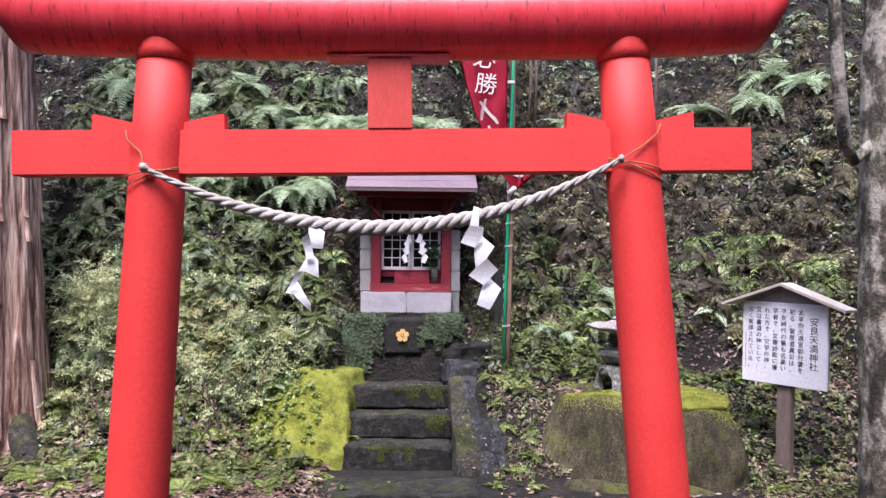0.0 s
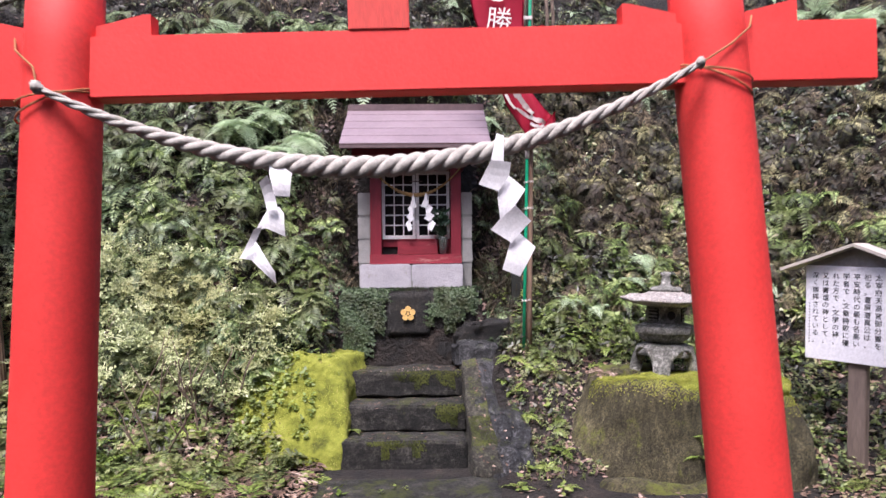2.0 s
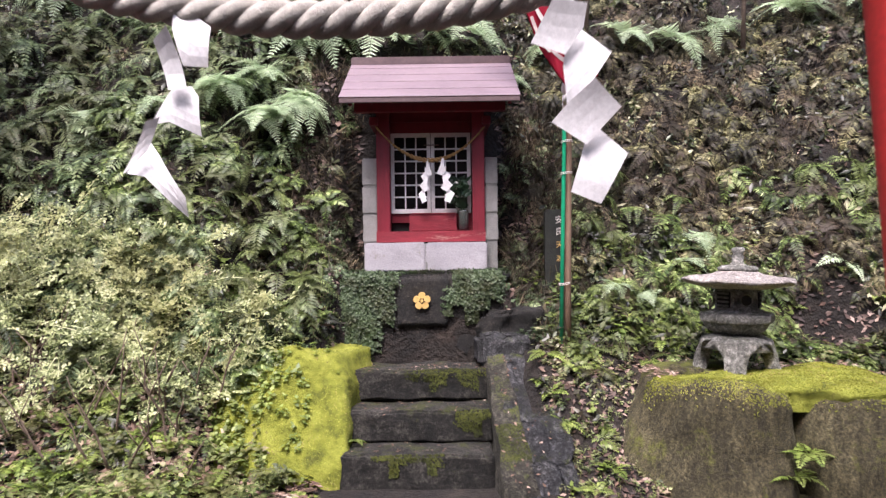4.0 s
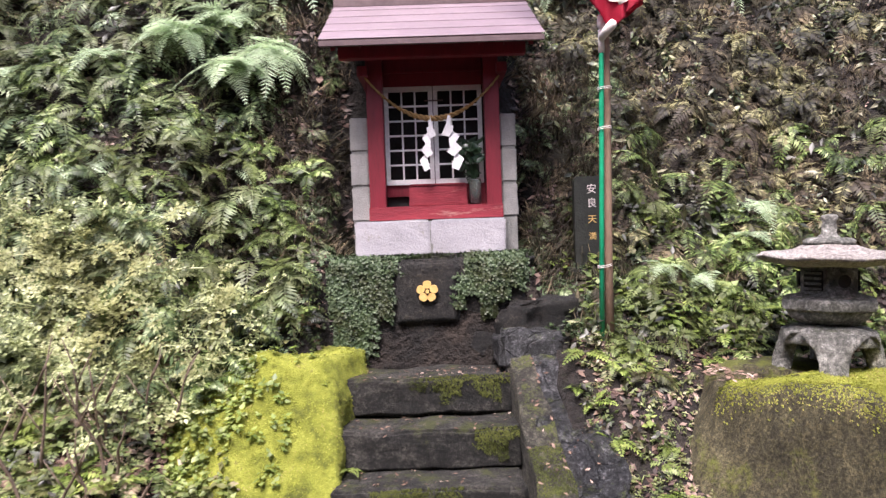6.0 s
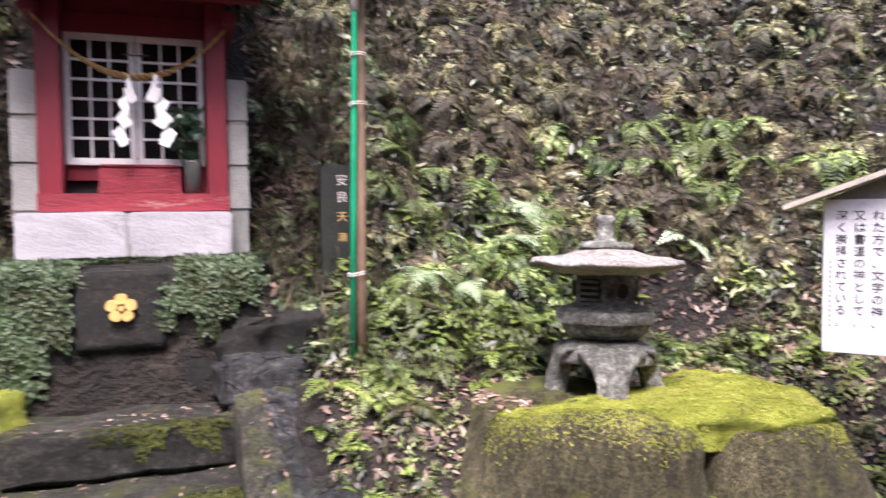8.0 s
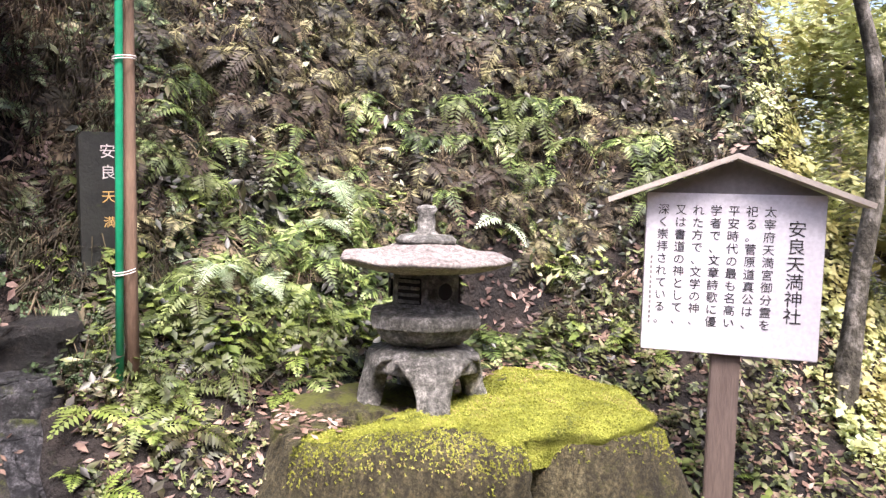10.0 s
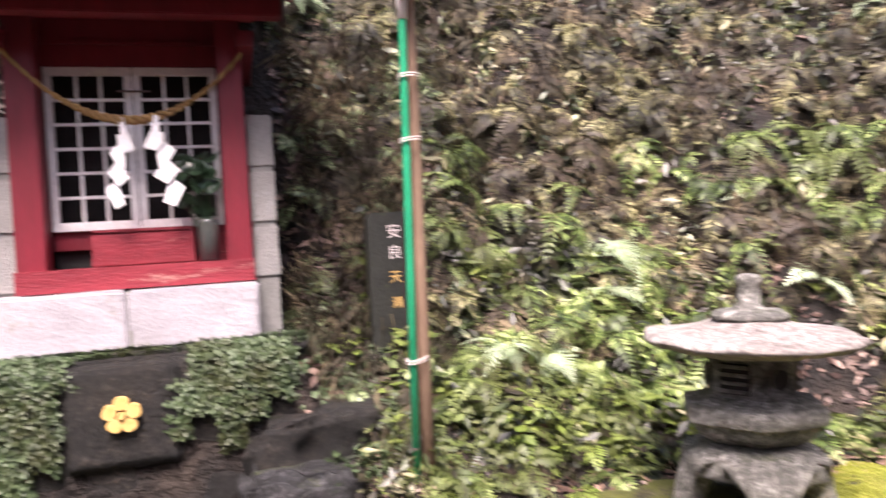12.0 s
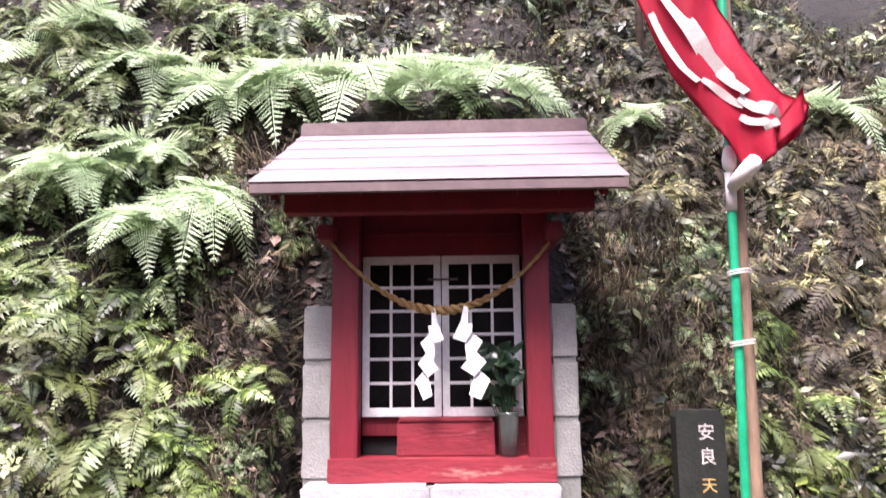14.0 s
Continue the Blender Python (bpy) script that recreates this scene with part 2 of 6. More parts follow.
M["step_moss"] = foliage("dark_step_moss", [(0, (0.025, 0.03, 0.005)), (0.5, (0.06, 0.07, 0.011)), (1, (0.13, 0.145, 0.028))], None, 1, 0.2, 0.8)
M["twig"] = surface("twig_bark", [(0.3, (0.09, 0.06, 0.045)), (0.7, (0.22, 0.16, 0.12))], 14, 0.9, 90, 0.4)
M["moss"] = surface("bright_moss", [(0.32, (0.1, 0.11, 0.013)), (0.48, (0.25, 0.275, 0.03)), (0.68, (0.42, 0.44, 0.07))], 9, 1.0, 160, 1.0, wear=(0.14, 0.11, 0.035), wear_at=0.62, distance=0.02, wear_scale=9)
M["moss_blade"] = foliage("moss_blades", [(0, (0.15, 0.165, 0.02)), (0.5, (0.35, 0.375, 0.05)), (0.95, (0.55, 0.56, 0.13)), (1, (0.4, 0.29, 0.14))], (0.26, 0.265, 0.035), 6, 0.3, 0.8)
# low ferns: near-black stops paint shaded gaps, the palest paint highlights
M["fern_low"] = foliage("shade_gap_fern_leaves", [(0, (0.005, 0.008, 0.003)), (0.45, (0.02, 0.034, 0.009)), (0.72, (0.085, 0.12, 0.03)), (0.9, (0.24, 0.28, 0.095)), (1, (0.42, 0.4, 0.19))], (0.045, 0.042, 0.016), 1.3, 0.3, 0.45)
M["fern_mid"] = foliage("mid_green_fern_leaves", [(0, (0.025, 0.045, 0.018)), (0.4, (0.085, 0.13, 0.05)), (0.75, (0.2, 0.27, 0.11)), (1, (0.38, 0.45, 0.24))], (0.12, 0.13, 0.055), 1.8, 0.35, 0.5)
# pale mint fern green, lifted to include bright highlights
M["fern_big"] = foliage("highlight_fern_leaves", [(0, (0.3, 0.4, 0.22)), (0.5, (0.48, 0.6, 0.38)), (1, (0.67, 0.76, 0.54))], None, 1, 0.4, 0.45)
# undergrowth: most stops darkened as shade between leaves, few left bright
M["broad"] = foliage("shade_gap_broad_leaves", [(0, (0.004, 0.006, 0.003)), (0.5, (0.018, 0.028, 0.009)), (0.75, (0.075, 0.1, 0.032)), (0.9, (0.26, 0.29, 0.13)), (1, (0.45, 0.42, 0.26))], (0.045, 0.034, 0.02), 1.6, 0.25, 0.4)
M["mixed"] = foliage("mixed_leaves", [(0, (0.03, 0.045, 0.015)), (0.35, (0.11, 0.15, 0.045)), (0.75, (0.25, 0.3, 0.11)), (0.92, (0.4, 0.42, 0.2)), (1, (0.42, 0.32, 0.22))], (0.14, 0.14, 0.05), 3, 0.3, 0.5)
M["fresh"] = foliage("fresh_leaves", [(0, (0.1, 0.15, 0.025)), (0.5, (0.2, 0.27, 0.055)), (1, (0.36, 0.42, 0.12))], (0.16, 0.2, 0.05), 3, 0.35, 0.45)
M["shrub"] = foliage("shrub_leaves", [(0, (0.07, 0.09, 0.035)), (0.35, (0.23, 0.27, 0.11)), (0.75, (0.47, 0.52, 0.25)), (1, (0.7, 0.7, 0.42))], (0.35, 0.35, 0.15), 2.0, 0.35, 0.5)
M["creeper"] = foliage("creeper_leaves", [(0, (0.025, 0.045, 0.016)), (0.5, (0.055, 0.09, 0.035)), (1, (0.11, 0.16, 0.075))], (0.05, 0.06, 0.02), 5, 0.2, 0.55)
M["litter"] = foliage("dead_leaves", [(0, (0.05, 0.027, 0.019)), (0.4, (0.14, 0.082, 0.057)), (0.8, (0.27, 0.175, 0.13)), (1, (0.46, 0.35, 0.29))], None, 1, 0.1, 0.7)
# darker range of the dead-leaf browns, for slope, hollows and verge
M["litter_dark"] = foliage("darker_dead_leaves", [(0, (0.02, 0.011, 0.009)), (0.5, (0.07, 0.038, 0.03)), (0.85, (0.14, 0.085, 0.066)), (1, (0.32, 0.22, 0.18))], None, 1, 0.1, 0.6)
M["straw_grass"] = foliage("dry_grass", [(0, (0.015, 0.01, 0.006)), (0.6, (0.06, 0.043, 0.026)), (1, (0.24, 0.185, 0.11))], (0.035, 0.032, 0.014), 1.5, 0.2, 0.8)
# yellow-green leaves raised to a pale colour that stands in for sunlight
M["sun_painted"] = foliage("sun_painted_leaves", [(0, (0.36, 0.39, 0.13)), (0.5, (0.55, 0.6, 0.28)), (1, (0.74, 0.78, 0.5))], (0.5, 0.46, 0.2), 1.5, 0.45, 0.5)
M["vase_leaf"] = foliage("dark_glossy_leaves", [(0, (0.008, 0.02, 0.01)), (1, (0.025, 0.05, 0.025))], None, 1, 0.05, 0.3)
gm, gnt, gp = material("clear_glass")
gp.inputs["Base Color"].default_value, gp.inputs["Roughness"].default_value = (0.5, 0.54, 0.52, 1), 0.05
gp.inputs["Transmission Weight"].default_value = 0.9
M["glass"] = gm


# ---- shaping helpers ----
def mesh_from(name, bm, smooth=False):
    me = bpy.data.meshes.new(name)
    bmesh.ops.recalc_face_normals(bm, faces=bm.faces)
    bm.to_mesh(me)
    bm.free()
    if smooth:
        me.shade_smooth()
    return me


def part(name, bm, mat, parent, label="", smooth=False):
    me = mesh_from(name, bm, smooth)
    me.materials.append(M[mat])
    ob = new(name, me)
    ob.parent = parent
    return tagged(ob, label)


def thing(name, label, category, m=None, group="", kind=""):
    ob = new(name)
    ob.matrix_world = m or Matrix()
    return tagged(ob, label, category, group, kind)


def solid(name, bm, mat, label, category, smooth=False, kind="", group=""):
    me = mesh_from(name, bm, smooth)
    me.materials.append(M[mat])
    return tagged(new(name, me), label, category, group, kind)


def box(x0, x1, y0, y1, z0, z1, bevel=0.004, bm=None, rough=0.0):
    bm = bm or bmesh.new()
    vs = bmesh.ops.create_cube(bm, size=1.0)["verts"]
    for v in vs:
        v.co = Vector(((x0 + x1) / 2 + v.co.x * (x1 - x0), (y0 + y1) / 2 + v.co.y * (y1 - y0), (z0 + z1) / 2 + v.co.z * (z1 - z0)))
    if bevel:
        bmesh.ops.bevel(bm, geom=list({e for v in vs for e in v.link_edges}), offset=bevel, segments=2, affect="EDGES")
    return bm


def stone(x0, x1, y0, y1, z0, z1, lump=0.02, scale=4.0, cuts=9, bevel=0.03, seed=0.0, bm=None):
    """A rough block: a rounded box, cut up and pushed about by noise."""
    bm = box(x0, x1, y0, y1, z0, z1, bevel, bm)
    bmesh.ops.subdivide_edges(bm, edges=[e for e in bm.edges if e.calc_length() > 0.06], cuts=cuts, use_grid_fill=True)
    bmesh.ops.triangulate(bm, faces=[f for f in bm.faces if len(f.verts) > 4])
    for v in bm.verts:
        p = v.co * scale + Vector((seed, seed * 1.7, seed * 0.3))
        v.co += noise.turbulence_vector(p, 3, False) * lump
    return bm


def tube(points, radii, sides=10, bm=None, cap=True):
    """A tube along points, with a radius at each."""
    bm = bm or bmesh.new()
    pts = [Vector(p) for p in points]
    if isinstance(radii, (int, float)):
        radii = [radii] * len(pts)
    rings, side = [], None
    for i, p in enumerate(pts):
        d = (pts[min(i + 1, len(pts) - 1)] - pts[max(i - 1, 0)]).normalized()
        if side is None:
            side = d.orthogonal().normalized()
        side = (side - d * side.dot(d)).normalized()
        up = d.cross(side)
        rings.append([bm.verts.new(p + (side * math.cos(a) + up * math.sin(a)) * radii[i]) for a in (2 * math.pi * k / sides for k in range(sides))])
    for a, b in zip(rings, rings[1:]):
        for k in range(sides):
            bm.faces.new((a[k], a[(k + 1) % sides], b[(k + 1) % sides], b[k]))
    if cap:
        bm.faces.new(rings[0][::-1]), bm.faces.new(rings[-1])
    return bm


def lathe(profile, sides=24, squash=None, bm=None, centre=(0, 0, 0)):
    """A turned body: (radius, height) pairs about the z axis; squash(angle, z) scales the radius."""
    bm = bm or bmesh.new()
    c = Vector(centre)
    rings = []
    for r, z in profile:
        rings.append([bm.verts.new(c + Vector((math.cos(a) * r * (squash(a, z) if squash else 1), math.sin(a) * r * (squash(a, z) if squash else 1), z)))
                      for a in (2 * math.pi * k / sides for k in range(sides))])
    for a, b in zip(rings, rings[1:]):
        for k in range(sides):
            bm.faces.new((a[k], a[(k + 1) % sides], b[(k + 1) % sides], b[k]))
    bm.faces.new(rings[0][::-1]), bm.faces.new(rings[-1])
    return bm


def prism(outline, y0, y1, bm=None):
    """An outline in x and z, drawn out from y0 to y1."""
    bm = bm or bmesh.new()
    a = [bm.verts.new((x, y0, z)) for x, z in outline]
    b = [bm.verts.new((x, y1, z)) for x, z in outline]
    bm.faces.new(a), bm.faces.new(b[::-1])
    for i in range(len(a)):
        j = (i + 1) % len(a)
        bm.faces.new((a[i], b[i], b[j], a[j]))
    return bm


def sag(a, b, drop, n):
    """Points of a line hung between a and b."""
    a, b = Vector(a), Vector(b)
    return [a.lerp(b, i / n) - Vector((0, 0, drop * 4 * (i / n) * (1 - i / n))) for i in range(n + 1)]


def strands(path, radius, turns, count=3, per=8, sides=7):
    """Twisted strands round a path; radius(u) is the rope's. One bmesh a strand."""
    n = len(path) - 1
    made = []
    steps = n * per
    for s in range(count):
        pts, rad = [], []
        for k in range(steps + 1):
            u = k / steps
            i = min(int(u * n), n - 1)
            p = path[i].lerp(path[i + 1], u * n - i)
            d = (path[i + 1] - path[i]).normalized()
            e = d.cross(Vector((0, 1, 0))).normalized()
            r = radius(u)
            ang = 2 * math.pi * (turns * u + s / count)
            pts.append(p + (Vector((0, 1, 0)) * math.cos(ang) + e * math.sin(ang)) * r * 0.52)
            rad.append(r * 0.55)
        made.append(tube(pts, rad, sides))
    return made


def writing(text, size, m, mat, parent, name="writing", spacing=1.0):
    """Words in the built-in font, lying in the xy plane of m."""
    c = bpy.data.curves.new(name, "FONT")
    c.body, c.size, c.align_x, c.align_y, c.space_line, c.extrude, c.resolution_u = text, size, "CENTER", "TOP", spacing, 0.0008, 2
    c.materials.append(M[mat])
    ob = new(name, c)
    ob.parent = parent
    ob.matrix_basis = m
    return ob


# ---- the lie of the land ----
LEFT = [(-60, 0), (5.7, 0.0), (6.2, 0.08), (6.6, 0.36), (6.95, 0.66), (7.15, 1.2), (7.45, 1.95), (8.0, 2.9), (9.0, 4.2), (12, 8), (20, 15), (60, 25)]
INNER = [(-60, 0), (6.35, 0), (6.6, 0.1), (6.95, 0.45), (7.15, 1.0), (7.3, 1.25), (7.6, 1.75), (8.0, 2.75), (9.0, 4.2), (12, 8), (20, 15), (60, 25)]
MIDDLE = [(-60, 0), (6.3, 0), (7.22, 0.0), (7.28, 1.2), (7.75, 1.24), (7.95, 2.1), (8.2, 2.85), (9.0, 4.1), (12, 8), (20, 15), (60, 25)]
VERGE = [(-60, 0), (6.0, 0), (6.4, 0.2), (6.85, 0.68), (7.2, 0.95), (7.5, 1.18), (7.75, 1.6), (8.2, 2.4), (9.0, 3.8), (12, 7.5), (20, 14), (60, 25)]
SHELF = [(-60, 0), (6.05, 0), (6.35, 0.55), (7.0, 0.63), (7.35, 0.92), (7.75, 1.36), (8.25, 1.85), (8.6, 2.5), (9.2, 3.5), (12, 7), (20, 13), (60, 24)]
FAR = [(-60, 0), (5.95, 0.0), (6.6, 0.3), (7.2, 0.75), (7.7, 1.5), (8.2, 2.1), (9.0, 3.2), (12, 6), (20, 10), (60, 14)]
SECTIONS = [(-60, LEFT), (-1.5, LEFT), (-1.25, INNER), (-0.68, INNER), (-0.56, MIDDLE), (0.5, MIDDLE), (0.66, VERGE), (1.28, VERGE), (1.5, SHELF), (2.45, SHELF), (2.9, FAR), (60, FAR)]


def rise(x, y):
    """The ground's height, for arrays."""
    x, y = np.asarray(x, float), np.asarray(y, float)
    bend = np.clip((x - 3.2) / 2.2, 0, 1)
    y2 = y + 1.3 * bend * bend * (3 - 2 * bend)
    hs = np.array([np.interp(y2, *zip(*s)) for _, s in SECTIONS])
    xs = np.array([k for k, _ in SECTIONS])
    i = np.clip(np.searchsorted(xs, x) - 1, 0, len(xs) - 2)
    u = np.clip((x - xs[i]) / (xs[i + 1] - xs[i]), 0, 1)
    k = np.arange(x.size).reshape(x.shape)
    flat = hs.reshape(len(xs), -1)
    z = flat[i.ravel(), k.ravel()] * (1 - u.ravel()) + flat[i.ravel() + 1, k.ravel()] * u.ravel()
    z = z.reshape(x.shape)
    fall = np.clip((x - 0.9 * (y - 6.3) - 3.9) / 1.8, 0, 1)
    return z * (1 - 0.88 * fall * fall * (3 - 2 * fall))


def lumps(x, y):
    """Unevenness of the bank, none on the path or round the shrine."""
    w = np.clip((rise(x, y) - 0.1) / 0.8, 0, 1)
    near = (np.abs(x - 0.0) < 0.62) & (y > 6.3) & (y < 7.75)
    w = np.where(near, 0, w)
    a = 0.10 * np.sin(2.3 * x + 1.3 * y + 0.6) * np.cos(1.9 * y - 1.1 * x) + 0.06 * np.sin(5.1 * x - 2.2 * y) * np.sin(4.3 * y + 1.7 * x + 2)
    b = 0.035 * np.sin(11 * x + 3 * y) * np.cos(9 * y - 4 * x + 1)
    far = np.clip((np.abs(x) - 1.2) / 0.4, 0, 1) * np.clip((y - 7.15) / 0.3, 0, 1)
    c = 0.16 * (0.5 - np.abs(np.sin(2.9 * x + 1.1 * np.sin(2.3 * y + x)))) + 0.09 * (0.5 - np.abs(np.sin(5.7 * y + 2.1 * x + 1.3 * np.sin(3.1 * x))))
    d = -0.42 * np.exp(-((x - 2.95) / 0.36) ** 2 - ((y - 7.38) / 0.2) ** 2)
    return w * (a + b) + far * c + d + 0.008 * np.sin(7 * x) * np.cos(6 * y + 1)


def land(x, y):
    return rise(x, y) + lumps(x, y)


def normal_at(x, y, e=0.06):
    n = np.stack([(land(x - e, y) - land(x + e, y)) / (2 * e), (land(x, y - e) - land(x, y + e)) / (2 * e), np.ones_like(x)], -1)
    return n / np.linalg.norm(n, axis=-1, keepdims=True)


def quads_mesh(name, verts, quads, mat, smooth=False):
    me = bpy.data.meshes.new(name)
    n, q = len(verts), len(quads)
    me.vertices.add(n)
    me.vertices.foreach_set("co", np.ascontiguousarray(verts, np.float32).ravel())
    me.loops.add(q * 4)
    me.loops.foreach_set("vertex_index", np.ascontiguousarray(quads, np.int32).ravel())
    me.polygons.add(q)
    me.polygons.foreach_set("loop_start", np.arange(0, q * 4, 4, dtype=np.int32))
    me.update(calc_edges=True)
    me.validate()
    if smooth:
        me.shade_smooth()
    me.materials.append(M[mat])
    return me


gx = np.concatenate([-np.geomspace(60, 6.2, 30), np.arange(-6, 6.6, 0.045), np.geomspace(6.7, 60, 30)])
gy = np.concatenate([np.linspace(-60, -2, 20), np.arange(-1.5, 5.6, 0.25), np.arange(5.7, 10.5, 0.045), np.geomspace(10.7, 60, 40)])
GX, GY = np.meshgrid(gx, gy)
GV = np.stack([GX, GY, land(GX, GY)], -1).reshape(-1, 3)
nx_, ny_ = len(gx), len(gy)
ii, jj = np.meshgrid(np.arange(nx_ - 1), np.arange(ny_ - 1))
first = (jj * nx_ + ii).ravel()
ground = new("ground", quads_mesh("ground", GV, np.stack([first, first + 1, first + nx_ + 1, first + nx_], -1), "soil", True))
tagged(ground, "brown forest soil path and steep bank, darkened to stand in for shade", "ground", kind="structure")

# unseen wall added behind the path to cut low sky light and deepen contrast
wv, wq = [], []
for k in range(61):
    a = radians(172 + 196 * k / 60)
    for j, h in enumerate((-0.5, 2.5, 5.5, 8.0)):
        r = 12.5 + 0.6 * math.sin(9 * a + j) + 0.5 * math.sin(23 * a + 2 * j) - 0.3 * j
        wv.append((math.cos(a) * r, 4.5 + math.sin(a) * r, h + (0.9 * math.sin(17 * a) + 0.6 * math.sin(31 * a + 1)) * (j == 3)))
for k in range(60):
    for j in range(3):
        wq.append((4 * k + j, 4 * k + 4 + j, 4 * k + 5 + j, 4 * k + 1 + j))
low_sky_screen = new("backdrop", quads_mesh("backdrop", np.array(wv), np.array(wq), "sky_screen", True))
tagged(low_sky_screen, "added dark green wall behind the path, unseen, blocking low sky light", "backdrop", kind="structure")

# ---- torii ----
torii = thing("torii", "red-painted torii gate, slightly leaning, with a round top beam", "torii", pose(0.06, 3.58, 0, 0, -1.2, 0))


def pillar_x(z):
    return 1.113 - 0.067 * (z - 1.67)


for s in (-1, 1):
    zs = [-0.1, 0.3, 0.8, 1.3, 1.8, 2.3, 2.72]
    part("pillar", tube([(s * pillar_x(z), 0, z) for z in zs], [0.142 - 0.0095 * z for z in zs], 40), "vermilion", torii, smooth=True)
    x = s * pillar_x(2.7)
    band = lathe([(0.117, 2.652), (0.1235, 2.655), (0.1245, 2.70), (0.123, 2.76), (0.117, 2.80), (0.1, 2.85)], 36, centre=(x, 0, 0))
    part("collar", band, "vermilion", torii, "red saddle collar under the top beam", True)
top = bmesh.new()
rings = []
for i in range(61):
    u = -1 + i / 30
    for_x = u * 1.70
    lift = 0.035 * abs(u) ** 3
    ring = []
    for k in range(36):
        a = 2 * math.pi * k / 36
        up = math.sin(a) * 0.172
        cut = (0.1 + up) * 0.45 * (abs(u) ** 8) * (1 if u > 0 else -1)
        ring.append(top.verts.new((for_x + cut, math.cos(a) * 0.16, 2.84 + up + lift)))
    rings.append(ring)
for a, b in zip(rings, rings[1:]):
    for k in range(36):
        top.faces.new((a[k], a[(k + 1) % 36], b[(k + 1) % 36], b[k]))
top.faces.new(rings[0]), top.faces.new(rings[-1][::-1])
beam = part("top_beam", top, "vermilion_log", torii, "round red top beam with dark weather streaks")
for f in beam.data.polygons:
    f.use_smooth = len(f.vertices) == 4
part("tie_beam", box(-1.7, 1.615, -0.055, 0.055, 2.143, 2.342, 0.004), "vermilion", torii)
for s in (-1, 1):
    for d in (-1, 1):
        xp = s * pillar_x(2.38) + d * 0.1
        xe = s * pillar_x(2.38) + d * 0.292
        part("wedge", prism([(xp, 2.344), (xe, 2.344), (xe, 2.415), (xe - d * 0.02, 2.415), (xp, 2.375)][::d], -0.035, 0.035), "vermilion", torii)
part("strut", box(-0.13, 0.068, -0.06, 0.06, 2.342, 2.69, 0.004), "vermilion_old", torii, "faded red middle strut")
part("strut_plate", box(-0.31, 0.24, -0.07, 0.07, 2.664, 2.676, 0.002), "vermilion_log", torii)

# ---- the heavy rope between the pillars ----
shimenawa = thing("shimenawa", "thick pale twisted straw rope hung between red pillars", "rope")
ends = (Vector((-1.071, 3.425, 2.135)), Vector((1.0, 3.43, 2.205)))
line = sag(ends[0], ends[1], 0.275, 26)
line = [q + Vector((0, 0.1 * math.sin(math.pi * k / 26), 0)) for k, q in enumerate(line)]


def rope_radius(u):
    return 0.011 + 0.025 * math.sin(math.pi * min(max(u, 0), 1)) ** 1.1


for bm in strands(line, rope_radius, -12.5, 3, 9, 9):
    part("strand", bm, "rope", shimenawa, smooth=True)
for s, e in ((-1, ends[0]), (1, ends[1])):
    part("knot", stone(e.x - 0.017, e.x + 0.017, e.y - 0.017, e.y + 0.017, e.z - 0.015, e.z + 0.018, 0.007, 22, 3, 0.008), "rope", shimenawa, smooth=True)
    px = (-1.075 if s < 0 else 1.09)
    for tilt in (0.02, 0.055):
        loop = [(px + math.cos(a) * 0.131, 3.58 + math.sin(a) * 0.134, e.z - tilt * (math.cos(a) * s + 0.6)) for a in (2 * math.pi * k / 24 for k in range(25))]
        part("cord", tube(loop, 0.0035, 6), "cord", shimenawa, "thin brown binding cord")
    part("cord", tube([e, (px + s * 0.02, 3.45, e.z + 0.07), (px + s * 0.09, 3.48, e.z + 0.13), (px + s * 0.118, 3.53, e.z + 0.18)], 0.0035, 6), "cord", shimenawa, "thin brown binding cord")


ZIGZAG = [[(0, 0.049), (0.022, 0.043), (0.022, -0.04), (-0.019, -0.04)], [(-0.019, -0.035), (0.043, -0.043), (0.038, -0.086), (0.005, -0.135), (-0.057, -0.113)],
          [(0.038, -0.084), (0.092, -0.13), (0.057, -0.184), (0.012, -0.232), (0.003, -0.157), (0.008, -0.12)], [(0.057, -0.18), (0.108, -0.232), (0.07, -0.275), (0.046, -0.302), (-0.019, -0.259), (0.012, -0.222)],
          [(0.07, -0.268), (0.125, -0.319), (0.076, -0.415), (0.019, -0.391), (0.048, -0.29)]]
BLOWN = [[(-0.002, 0.003), (0.065, -0.046), (0.057, -0.116), (0.014, -0.113), (-0.002, -0.049)], [(-0.027, -0.073), (0.0, -0.05), (0.016, -0.113), (0.024, -0.155), (-0.008, -0.157), (-0.014, -0.113)],
         [(-0.008, -0.15), (0.024, -0.148), (0.038, -0.167), (0.041, -0.238), (-0.014, -0.211), (-0.046, -0.216)], [(-0.046, -0.212), (-0.02, -0.205), (-0.05, -0.262), (-0.09, -0.3), (-0.094, -0.302)],
         [(-0.057, -0.246), (-0.038, -0.27), (0.008, -0.346), (0.008, -0.383), (-0.062, -0.308), (-0.094, -0.302)]]


